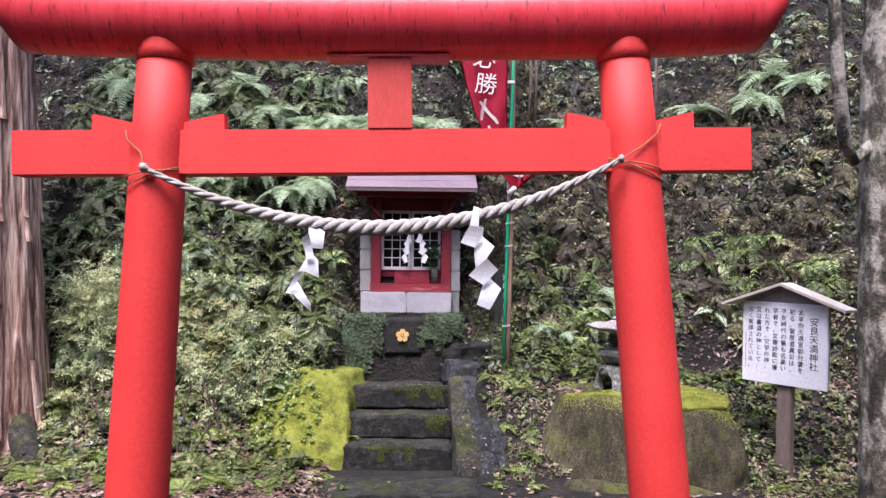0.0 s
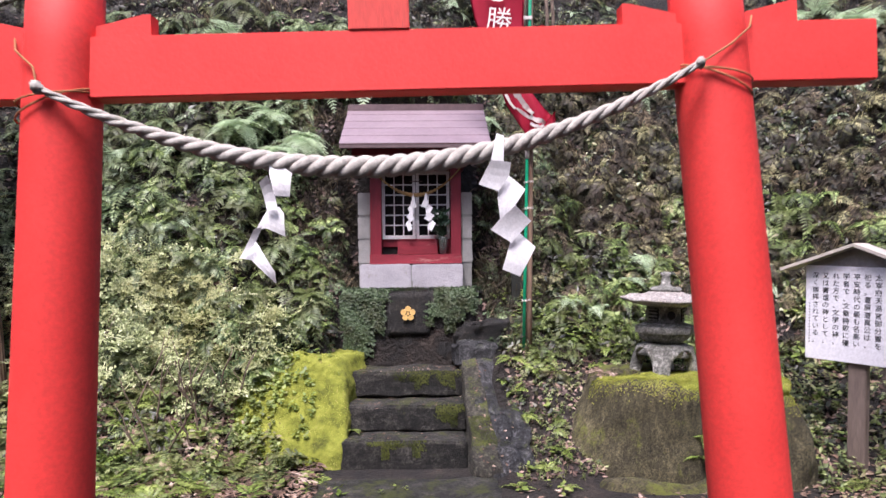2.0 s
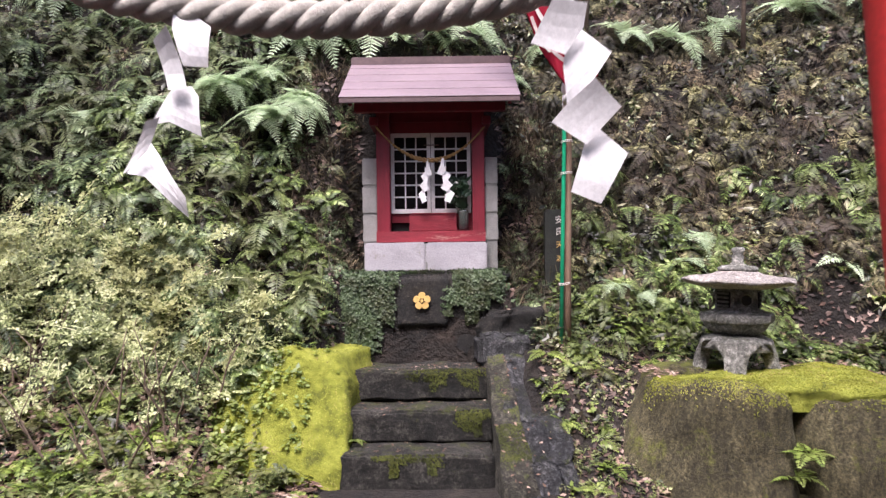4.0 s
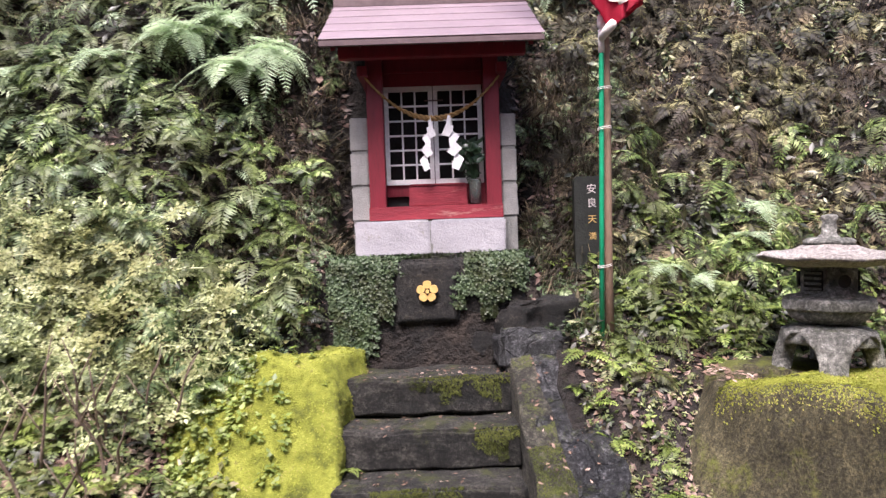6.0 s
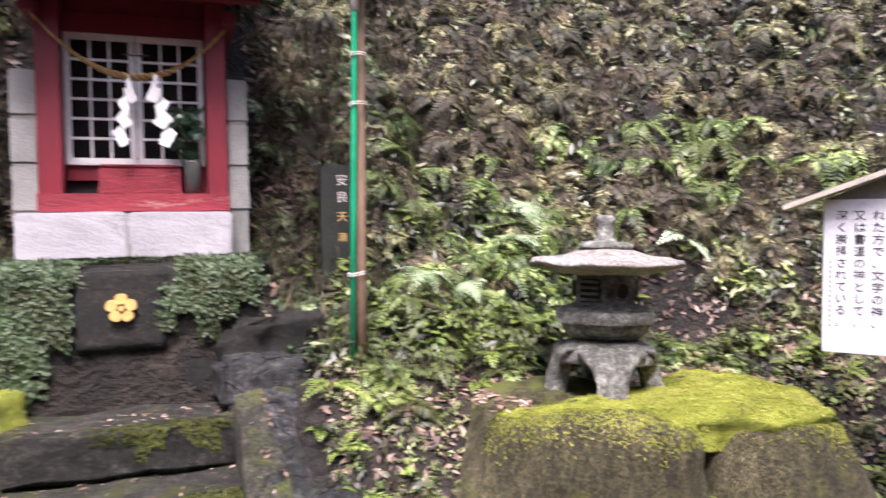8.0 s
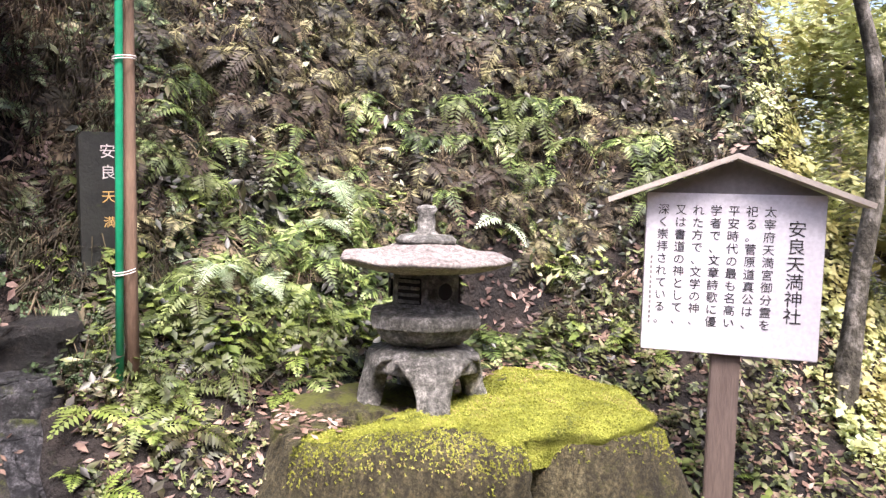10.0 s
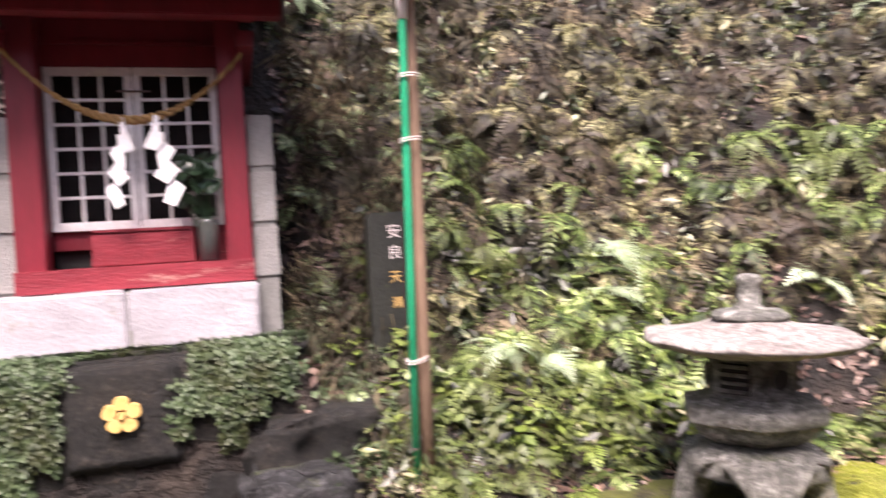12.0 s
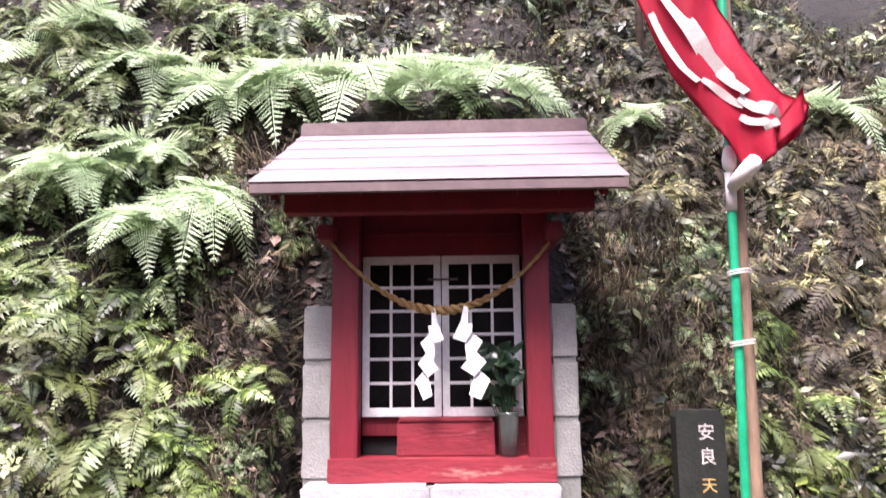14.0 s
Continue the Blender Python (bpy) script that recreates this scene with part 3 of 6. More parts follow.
def shide(name, label, m, leaves, sx, sz, bow, group):
    """A paper streamer: slanting leaves folded one behind the other, each a little bowed."""
    holder = thing(name, label, "paper streamer", m, group)
    for i, outline in enumerate(leaves):
        pts = [(x * sx, z * sz) for x, z in outline]
        if sx < 0:
            pts = pts[::-1]
        bm = bmesh.new()
        f = bm.faces.new([bm.verts.new((x, 0, z)) for x, z in pts])
        bmesh.ops.triangulate(bm, faces=[f])
        bmesh.ops.subdivide_edges(bm, edges=bm.edges[:], cuts=3, use_grid_fill=True)
        zm = sum(z for _, z in pts) / len(pts)
        for v in bm.verts:
            v.co.y = (0.006 * (-1) ** i + bow * ((v.co.z - zm) / 0.06) ** 2 * (-1) ** i + 0.12 * (-1) ** i * (v.co.z - zm)) * abs(sz)
        bmesh.ops.solidify(bm, geom=bm.faces[:], thickness=0.0008)
        part("fold", bm, "paper", holder)
    return holder


def on_rope(u):
    k = u * 26
    i = int(k)
    return line[i].lerp(line[i + 1], k - i)


p = on_rope(0.36)
shide("shide", "white paper streamer, curled by the wind, on the thick rope", pose(p.x - 0.045, p.y - 0.043, p.z + 0.012, 5, 0, 0), BLOWN, 1.08, 1.06, 0.012, "paper streamers")
p = on_rope(0.675)
shide("shide", "white zigzag paper streamer hanging from the thick rope", pose(p.x + 0.03, p.y - 0.04, p.z + 0.003, 6, 0, 0), ZIGZAG, 1.03, 1.0, 0.006, "paper streamers")

def boulder_shape(low_line, top_line, z0, z1, seed, lump, belly=1.5, sides=72, freq=2.6):
    """A boulder between two rounded plans of as many corners, one at its foot and one at its brow."""
    n = len(low_line)

    def round_plan(line_, f):
        i_ = int(f) % n
        q = [Vector(line_[(i_ + d) % n]) for d in (-1, 0, 1, 2)]
        u = f - int(f)
        return 0.5 * (2 * q[1] + (q[2] - q[0]) * u + (2 * q[0] - 5 * q[1] + 4 * q[2] - q[3]) * u * u + (3 * q[1] - q[0] - 3 * q[2] + q[3]) * u ** 3)

    mid = sum((Vector(q) for q in top_line), Vector((0, 0))) / n
    bm = bmesh.new()
    rings = []
    for j in range(21):
        h = min(j / 16, 1.0)
        crown = max(0, j - 16) / 5
        ring = []
        for k in range(sides):
            f = k / sides * n
            a, b = round_plan(low_line, f), round_plan(top_line, f)
            q = a.lerp(b, h ** belly)
            q = q.lerp(mid, 0.035 * max(0, h - 0.9) * 10 + crown * 0.85)
            v = Vector((q.x, q.y, z0 + (z1 - z0) * h + 0.03 * min(crown * 3, 1)))
            ring.append(bm.verts.new(v + noise.turbulence_vector(v * freq + Vector((seed, 0, 0)), 5, False) * lump))
        rings.append(ring)
    for a, b in zip(rings, rings[1:]):
        for k in range(sides):
            bm.faces.new((a[k], a[(k + 1) % sides], b[(k + 1) % sides], b[k]))
    bm.faces.new(rings[0][::-1]), bm.faces.new(rings[-1])
    return bm


# ---- stone steps ----
for i, (y0, z1) in enumerate(((6.41, 0.20), (6.68, 0.40), (6.95, 0.61))):
    st = stone(-0.5, 0.42, y0, 7.28, z1 - (0.205 if i else 0.26), z1, 0.016, 5.0, 15, 0.014, seed=i * 3.1)
    tagged(solid("stone_step", st, "step", "dark damp stone step with patches of moss", "step", True, group="steps to the shrine"))
plinth = thing("plinth", "dark damp stone plinth under the shrine, overgrown at both sides", "plinth")
part("front_slab", stone(-0.6, 0.56, 7.26, 7.75, 0.56, 1.236, 0.02, 5, 12, 0.03, 4.4), "dark_stone", plinth, smooth=True)
part("top_slab", stone(-0.62, 0.6, 7.28, 8.0, 1.19, 1.247, 0.008, 5, 12, 0.015, 7.7), "dark_stone", plinth, smooth=True)
crest = thing("crest_stone", "dark square stone with a golden five-petalled blossom crest", "crest stone")
part("slab", stone(-0.206, 0.152, 7.236, 7.33, 0.862, 1.213, 0.006, 8, 10, 0.012, 2.2), "dark_stone", crest, smooth=True)
for k in range(5):
    a = radians(90 + 72 * k)
    c = (-0.03 + math.cos(a) * 0.0405, 1.046 + math.sin(a) * 0.0405)
    outline = []
    for j in range(18):
        b = 2 * math.pi * j / 18
        r = 0.0245 * (1 - 0.16 * max(0, math.cos(b)) ** 6)
        outline.append((c[0] + math.cos(b + a) * r, c[1] + math.sin(b + a) * r * 0.97))
    part("petal", prism(outline[::-1], 7.219 - 0.0022 * k, 7.242), "gold", crest, "gold painted petal")
part("flower_heart", prism([(-0.03 + math.cos(-j * math.pi / 6) * 0.011, 1.046 + math.sin(-j * math.pi / 6) * 0.011) for j in range(12)], 7.205, 7.24), "gold", crest)

solid("flagstone", stone(-0.62, 0.62, 5.58, 6.14, -0.1, 0.03, 0.022, 4.5, 15, 0.03, 8.3), "step", "low worn flagstone with thin moss before the steps", "flagstone", True)

# rough kerb that slopes down beside the steps
kerb = thing("sloping_kerb", "sloping kerb of cracked grey rock with a mossy edge stone", "kerb")


def sloped(x0, x1, lump, seed, lift, mat, y0=6.1, y1=7.22, label=""):
    bm = stone(0, 1, 0, 1, 0, 1, 0, 1, 15, 0.02, seed)
    for v in bm.verts:
        u = v.co.y
        zt = 0.05 + 0.76 * u ** 0.85 + lift
        xx = (x0 + (x1 - x0) * v.co.x) + 0.13 * (1 - u) * (0.35 + v.co.x)
        v.co = Vector((xx, y0 + (y1 - y0) * u, -0.1 + (zt + 0.1) * v.co.z))
        v.co += noise.turbulence_vector(v.co * 5 + Vector((seed, 0, 0)), 3, False) * lump
    part("kerb_stone", bm, mat, kerb, label, True)


sloped(0.39, 0.475, 0.02, 1.0, 0.02, "edge_rock", label="narrow mossy edge stone")
sloped(0.465, 0.72, 0.06, 5.0, -0.01, "curb_rock", label="cracked grey rock")
part("kerb_cap", stone(0.33, 0.72, 6.98, 7.3, 0.6, 0.83, 0.04, 5, 9, 0.04, 9.0), "curb_rock", kerb, smooth=True)
part("kerb_cap", stone(0.38, 0.85, 7.14, 7.4, 0.7, 1.0, 0.05, 5, 9, 0.05, 12.0), "dark_stone", kerb, smooth=True)


# ---- mossy retaining stone beside the steps ----
solid("mossy_stone", boulder_shape([(-1.55, 6.6), (-1.2, 6.42), (-0.56, 6.36), (-0.475, 6.5), (-0.475, 7.25), (-1.5, 7.3)],
                                   [(-1.3, 7.1), (-1.15, 6.96), (-0.62, 6.88), (-0.485, 6.98), (-0.475, 7.25), (-1.3, 7.3)], -0.1, 0.72, 2.0, 0.05, 1.2, 90, 3.0), "moss", "stone block covered in bright yellow-green moss beside the steps", "mossy stone", True)

# ---- shrine ----
shrine = thing("shrine", "small crimson wooden shrine with white lattice doors and a metal roof", "shrine")
CX = 0.04
for x0, x1 in ((-0.435, -0.003), (0.003, 0.435)):
    part("base_stone", stone(x0, x1, 7.3, 8.0, 1.25, 1.454, 0.006, 6, 6, 0.01, x0 * 9), "white_stone", shrine, "pale cut stone, damp at the foot")
part("base_joint", box(-0.02, 0.02, 7.312, 7.9, 1.252, 1.448, 0), "mortar", shrine)
part("threshold", prism([(-0.352, 1.458), (0.428, 1.458), (0.428, 1.536), (-0.352, 1.536)], 7.343, 7.458), "crimson_worn", shrine, "worn red threshold beam")
for x0, x1 in ((-0.347, -0.252), (0.338, 0.425)):
    part("post", box(x0, x1, 7.355, 7.45, 1.53, 2.42, 0.005), "crimson", shrine)
for x0, x1 in ((-0.33, -0.3), (0.375, 0.405)):
    part("side_wall", box(x0, x1, 7.45, 7.98, 1.47, 2.45, 0.002), "crimson", shrine)
part("back_wall", box(-0.33, 0.405, 7.96, 7.985, 1.456, 2.45, 0.002), "crimson", shrine)
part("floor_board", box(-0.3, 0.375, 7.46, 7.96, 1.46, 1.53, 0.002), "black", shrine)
part("head_panel", box(-0.254, 0.34, 7.462, 7.49, 2.254, 2.44, 0.003), "crimson", shrine)
part("head_rail", box(-0.254, 0.34, 7.45, 7.462, 2.33, 2.345, 0.002), "crimson", shrine)
part("kick_board", box(-0.1, 0.34, 7.488, 7.51, 1.532, 1.668, 0.002), "crimson_worn", shrine)
part("kick_board", box(-0.254, -0.1, 7.488, 7.51, 1.6, 1.668, 0.002), "crimson", shrine)
# black sheets painted as the shade of the recess and the room
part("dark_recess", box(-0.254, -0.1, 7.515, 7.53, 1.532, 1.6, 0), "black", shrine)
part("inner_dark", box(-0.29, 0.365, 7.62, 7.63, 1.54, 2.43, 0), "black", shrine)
off = [-0.253, 0.037, 0.041, 0.331]
for k in (0, 2):
    x0, x1 = off[k], off[k + 1]
    d = part("lattice_door", box(x0, x1, 7.47, 7.488, 1.668, 1.70, 0.002), "white_paint", shrine, "white painted lattice door")
    for b in (box(x0, x1, 7.47, 7.488, 2.224, 2.254, 0.002), box(x0, x0 + 0.026, 7.4705, 7.4875, 1.70, 2.224, 0.002), box(x1 - 0.026, x1, 7.4705, 7.4875, 1.70, 2.224, 0.002)):
        part("door_rail", b, "white_paint", d)
    for j in (1, 2):
        xm = x0 + 0.026 + (x1 - x0 - 0.052) * j / 3
        part("lattice_bar", box(xm - 0.005, xm + 0.005, 7.474, 7.484, 1.70, 2.224, 0.001), "white_paint", d)
    for j in range(1, 6):
        zm = 1.70 + 0.524 * j / 6
        part("lattice_bar", box(x0 + 0.026, x1 - 0.026, 7.472, 7.482, zm - 0.0055, zm + 0.0055, 0.001), "white_paint", d)
part("bolt", tube([(-0.01, 7.462, 2.165), (0.1, 7.462, 2.165)], 0.004, 8), "roof_edge", shrine, "dark iron bolt")
# eaves
part("eave_beam", box(-0.48, 0.565, 7.17, 7.24, 2.362, 2.428, 0.004), "crimson", shrine)
part("eave_beam", box(-0.4, 0.48, 7.34, 7.46, 2.42, 2.47, 0.004), "crimson", shrine)
for s in (-1, 1):
    part("bracket", box(CX + s * 0.40 - 0.03, CX + s * 0.40 + 0.03, 7.29, 7.98, 2.29, 2.345, 0.004), "crimson", shrine)
ROOF_X0, ROOF_X1 = -0.572, 0.66


def roof_z(y):
    return 2.44 + (y - 7.065) * 0.535


for k in range(9):
    xr = -0.5 + k * 1.09 / 8
    bm = bmesh.new()
    vs = [bm.verts.new((xr + dx, y, roof_z(y) - dz)) for y in (7.12, 7.86) for dx, dz in ((-0.012, 0.075), (0.012, 0.075), (0.012, 0.035), (-0.012, 0.035))]
    for f in ((0, 1, 2, 3), (7, 6, 5, 4), (0, 4, 5, 1), (1, 5, 6, 2), (2, 6, 7, 3), (3, 7, 4, 0)):
        bm.faces.new([vs[i] for i in f])
    part("rafter", bm, "crimson", shrine)


def slope_board(x0, x1, ya, yb, lift, thick, mat, label="", back=False):
    bm = bmesh.new()
    rows = [(ya, roof_z(ya) + lift), (yb, roof_z(yb) + lift * 0.3)]
    if back:
        rows = [(2 * 7.86 - y, z) for y, z in rows]
    vs = [bm.verts.new((x, y, z - t)) for y, z in rows for x, t in ((x0, 0), (x1, 0), (x1, thick), (x0, thick))]
    for f in ((0, 1, 2, 3), (7, 6, 5, 4), (0, 4, 5, 1), (1, 5, 6, 2), (2, 6, 7, 3), (3, 7, 4, 0)):
        bm.faces.new([vs[i] for i in f])
    bmesh.ops.bevel(bm, geom=bm.edges[:], offset=0.002, segments=1, affect="EDGES")
    part("roof_strip", bm, mat, shrine, label)


slope_board(ROOF_X0 + 0.01, ROOF_X1 - 0.01, 7.085, 7.86, -0.012, 0.028, "crimson", "red boarding under the eaves")
slope_board(ROOF_X0 + 0.01, ROOF_X1 - 0.01, 7.075, 7.86, -0.012, 0.028, "roof_edge", back=True)
for k in range(5):
    ya = 7.065 + k * 0.159
    slope_board(ROOF_X0, ROOF_X1, ya - 0.004, min(ya + 0.166, 7.86), 0.009, 0.005, "roof")
    slope_board(ROOF_X0, ROOF_X1, ya - 0.004, min(ya + 0.166, 7.86), 0.013, 0.006, "roof", back=True)
part("fascia", box(ROOF_X0 + 0.004, ROOF_X1 - 0.004, 7.062, 7.085, 2.405, 2.437, 0.002), "roof_edge", shrine, "dark edge of the metal roof")
part("ridge_cap", box(ROOF_X0 + 0.0, ROOF_X1 + 0.0, 7.79, 7.93, 2.828, 2.895, 0.008), "roof_edge", shrine, "dull brown ridge cap")
for s, xg in ((-1, CX - 0.36), (1, CX + 0.36)):
    g = part("gable", prism([(7.14, 2.44), (8.58, 2.44), (7.86, 2.82)], xg - 0.012, xg + 0.012), "crimson", shrine)
    g.matrix_basis = Matrix(((0, 1, 0, 0), (1, 0, 0, 0), (0, 0, 1, 0), (0, 0, 0, 1)))

for x0, x1, name in ((-0.455, -0.349, "west"), (0.43, 0.522, "east")):
    wall = thing("block_wall", "low wall of weathered concrete blocks against the shrine", "block wall", group="block walls at the shrine")
    for k in range(3):
        for y0 in (7.40, 7.70):
            part("block", stone(x0, x1, y0, y0 + 0.294, 1.462 + k * 0.204, 1.658 + k * 0.204, 0.004, 7, 4, 0.007, k + x0), "block", wall)
    part("mortar", box(x0 + 0.006, x1 - 0.006, 7.406, 7.98, 1.25, 2.06, 0), "mortar", wall)

offering_box = thing("offering_box", "plain red-painted wooden offering box on the shrine sill", "offering box")
part("body", box(-0.118, 0.222, 7.40, 7.484, 1.537, 1.655, 0.004), "crimson_worn", offering_box)
part("lid", box(-0.112, 0.216, 7.395, 7.484, 1.655, 1.667, 0.003), "crimson_worn", offering_box)
for s in (-1, 1):
    part("foot", box(0.052 + s * 0.16 - 0.012, 0.052 + s * 0.16 + 0.012, 7.397, 7.44, 1.537, 1.57, 0.002), "crimson_worn", offering_box)

vase = thing("vase", "clear glass jar of water holding glossy dark green leaves", "vase")
jar = lathe([(0.030, 1.537), (0.036, 1.54), (0.037, 1.66), (0.034, 1.675), (0.036, 1.685), (0.032, 1.686), (0.031, 1.66), (0.032, 1.545)], 20, centre=(0.273, 7.405, 0))
part("glass", jar, "glass", vase, "clear glass jar", True)
rng = random.Random(5)
for k in range(34):
    a, r = rng.uniform(0, 6.28), rng.uniform(0.01, 0.1)
    if k < 3:
        c = Vector((0.16 + 0.04 * k, 7.385, 1.80 + 0.05 * k))
    else:
        c = Vector((0.24 + math.cos(a) * r, 7.40 + math.sin(a) * 0.03 - 0.015, 1.70 + rng.uniform(0, 0.22)))
    bm = bmesh.new()
    l, w = rng.uniform(0.03, 0.042), rng.uniform(0.015, 0.022)
    ring = [bm.verts.new((math.cos(b) * l, math.sin(b) * w * (1 - 0.25 * math.cos(b)), 0.008 * math.cos(2 * b))) for b in (2 * math.pi * j / 10 for j in range(10))]
    mid = bm.verts.new((0, 0, -0.004))
    for j in range(10):
        bm.faces.new((mid, ring[j], ring[(j + 1) % 10]))
    leaf = part("leaf", bm, "vase_leaf", vase, smooth=True)
    leaf.matrix_basis = pose(c.x, c.y, c.z, rng.uniform(40, 110), rng.uniform(-40, 40), rng.uniform(-60, 60))
    if k % 2 == 0:
        part("stem", tube([(0.273, 7.405, 1.56), ((0.273 + c.x) / 2, 7.4, (1.62 + c.z) / 2), c], 0.0022, 5), "vase_leaf", vase)

straw = thing("straw_rope", "brown twisted straw rope across the lattice doors", "rope")
sline = sag((-0.35, 7.335, 2.288), (0.428, 7.335, 2.275), 0.242, 18)
for bm in strands(sline, lambda u: 0.007 + 0.011 * math.sin(math.pi * min(max(u, 0), 1)) ** 3, 13, 2, 8, 7):
    part("strand", bm, "straw", straw, smooth=True)
shide("shide", "small white paper streamer with torn edges before the doors", pose(0.022, 7.316, 2.015), ZIGZAG, -0.56, 0.68, 0.006, "small paper streamers")
shide("shide", "small white zigzag paper streamer before the lattice doors", pose(0.122, 7.308, 2.02), ZIGZAG, 0.7, 0.69, 0.004, "small paper streamers")

# ---- black stele ----
stele = thing("stele", "small black upright stone with worn gilt characters", "stele")
part("slab", prism([(0.865, 1.0), (0.868, 1.66), (0.885, 1.684), (1.02, 1.684), (1.038, 1.66), (1.04, 1.0)][::-1], 7.46, 7.53), "stele", stele)
for text, size, z, mat in (("安", 0.062, 1.635, "cloth_white"), ("良", 0.06, 1.55, "cloth_white"), ("天", 0.055, 1.45, "gold"), ("満", 0.048, 1.345, "gold")):
    writing(text, size, pose(0.972, 7.4585, z, 90, 0, 0), mat, stele, "character")
part("stone_foot", stone(0.81, 1.1, 7.38, 7.62, 0.9, 1.14, 0.03, 6, 8, 0.05, 3.3), "dark_stone", stele, smooth=True)

# ---- banner on its pole ----
banner = thing("banner", "crimson cloth banner with white characters twisted round a green pole", "banner", pose(0, 0.1, 0))


def pole_at(z):
    return Vector((0.902 + 0.026 * (z - 0.85), 6.87, z))


part("pole", tube([pole_at(z) for z in (0.6, 1.5, 2.3, 3.2, 4.9)], 0.0135, 14), "green_pole", banner, "green plastic-coated pole", True)
part("cross_rod", tube([pole_at(4.75) + Vector((0.03, 0, 0)), pole_at(4.75) + Vector((-0.6, 0, 0.0))], 0.009, 10), "green_pole", banner)
for z in (1.172, 1.905, 2.115):
    c = pole_at(z)
    for d in (-0.005, 0.004):
        loop = [(c.x + 0.021 + math.cos(a) * 0.042, 6.89 + math.sin(a) * 0.034 + 0.02 * math.cos(a), z + d + 0.006 * math.sin(a + z)) for a in (2 * math.pi * k / 20 for k in range(21))]
        part("tie", tube(loop, 0.0022, 6, cap=False), "cloth_white", banner, "white cord binding the pole to the stake")
ROWS = [(4.72, 0.44, 4.72, 0.94), (3.8, 0.44, 3.8, 0.93), (3.4, 0.525, 3.42, 0.913), (3.15, 0.605, 3.18, 0.908), (2.93, 0.70, 2.95, 0.925), (2.72, 0.775, 2.80, 0.985), (2.54, 0.88, 2.66, 1.11), (2.47, 0.93, 2.61, 1.16), (2.40, 0.975, 2.535, 1.155)]


def cloth_point(u, v):
    k = min(int(v * 8), 7)
    f = v * 8 - k
    a, b = ROWS[k], ROWS[k + 1]
    zl, xl, zr, xr = (a[j] * (1 - f) + b[j] * f for j in range(4))
    ripple = 0.022 * math.sin(5.5 * u + 3 * v) + 0.028 * math.sin(9 * u * (0.4 + v) + 14 * v) * v
    return Vector((xl + (xr - xl) * u, 6.835 + ripple - 0.05 * v, zl + (zr - zl) * u))


bm = bmesh.new()
cv = [[bm.verts.new(cloth_point(c / 20, r / 64)) for c in range(21)] for r in range(65)]
for r in range(64):
    for c in range(20):
        bm.faces.new((cv[r][c], cv[r][c + 1], cv[r + 1][c + 1], cv[r + 1][c]))
bmesh.ops.solidify(bm, geom=bm.faces[:], thickness=0.0015)
cloth = part("cloth", bm, "cloth", banner, "crimson cloth", True)
bm = bmesh.new()
fold = [[bm.verts.new(Vector((0.955 + 0.20 * c / 8, 6.775 + 0.02 * math.sin(c * 0.9) + 0.015 * r / 6, 2.40 + 0.16 * c / 8 + (0.03 + 0.09 * (c / 8)) * r / 6 * 0.9))) for c in range(9)] for r in range(7)]
for r in range(6):
    for c in range(8):
        bm.faces.new((fold[r][c], fold[r][c + 1], fold[r + 1][c + 1], fold[r + 1][c]))
bmesh.ops.solidify(bm, geom=bm.faces[:], thickness=0.0015)
part("folded_hem", bm, "cloth", banner, smooth=True)
part("hem_strap", tube([(0.938, 6.85, 2.37), (0.952, 6.80, 2.395), (0.975, 6.785, 2.42), (0.99, 6.79, 2.435)], [0.018, 0.024, 0.026, 0.024], 10), "cloth_white", banner, "white strap tied to the pole", True)
part("pole_tape", tube([pole_at(2.30), pole_at(2.42)], 0.0165, 14), "cloth_white", banner, "white tape", True)
part("knot", lathe([(0.006, 2.42), (0.02, 2.435), (0.022, 2.46), (0.016, 2.495), (0.004, 2.505)], 12, centre=(pole_at(2.46).x - 0.004, 6.862, 0)), "cloth_white", banner, smooth=True)
for z in (2.80, 3.42):
    part("cloth_loop", box(0.915, 0.985, 6.85, 6.86, z - 0.014, z + 0.014, 0.002), "cloth_white", banner)


def stroke(u0, v0, u1, v1, w):
    bm = bmesh.new()
    a = [cloth_point(u0 + (u1 - u0) * k / 8, v0 + (v1 - v0) * k / 8) + Vector((0, -0.005, 0)) for k in range(9)]
    side = (a[-1] - a[0]).cross(Vector((0, 1, 0))).normalized() * w / 2
    pairs = []
    for s in range(9):
        w_ = 0.6 + 0.5 * math.sin(math.pi * s / 8)
        pairs.append((bm.verts.new(a[s] - side * w_), bm.verts.new(a[s] + side * w_)))
    for (p0, p1), (q0, q1) in zip(pairs, pairs[1:]):
        bm.faces.new((p0, p1, q1, q0))
    bmesh.ops.solidify(bm, geom=bm.faces[:], thickness=0.001)
    part("character_stroke", bm, "cloth_white", cloth)


for text, size, x, z, lean in (("奉", 0.11, 0.60, 3.93, 0), ("納", 0.11, 0.76, 3.95, 0), ("必", 0.22, 0.705, 3.72, -4), ("勝", 0.21, 0.725, 3.475, -6)):
    writing(text, size, pose(x, 6.79, z, 90, 0, 0) @ pose(0, 0, 0, 0, 0, lean), "cloth_white", cloth, "character")
stroke(0.25, 0.34, 0.62, 0.46, 0.035)
stroke(0.42, 0.33, 0.12, 0.43, 0.03)
stroke(0.30, 0.46, 0.55, 0.72, 0.05)
stroke(0.10, 0.50, 0.16, 0.66, 0.035)
stroke(0.2, 0.66, 0.42, 0.74, 0.025)
stroke(0.45, 0.72, 0.62, 0.86, 0.04)
stroke(0.32, 0.76, 0.42, 0.86, 0.03)
stroke(0.35, 0.87, 0.66, 0.875, 0.022)
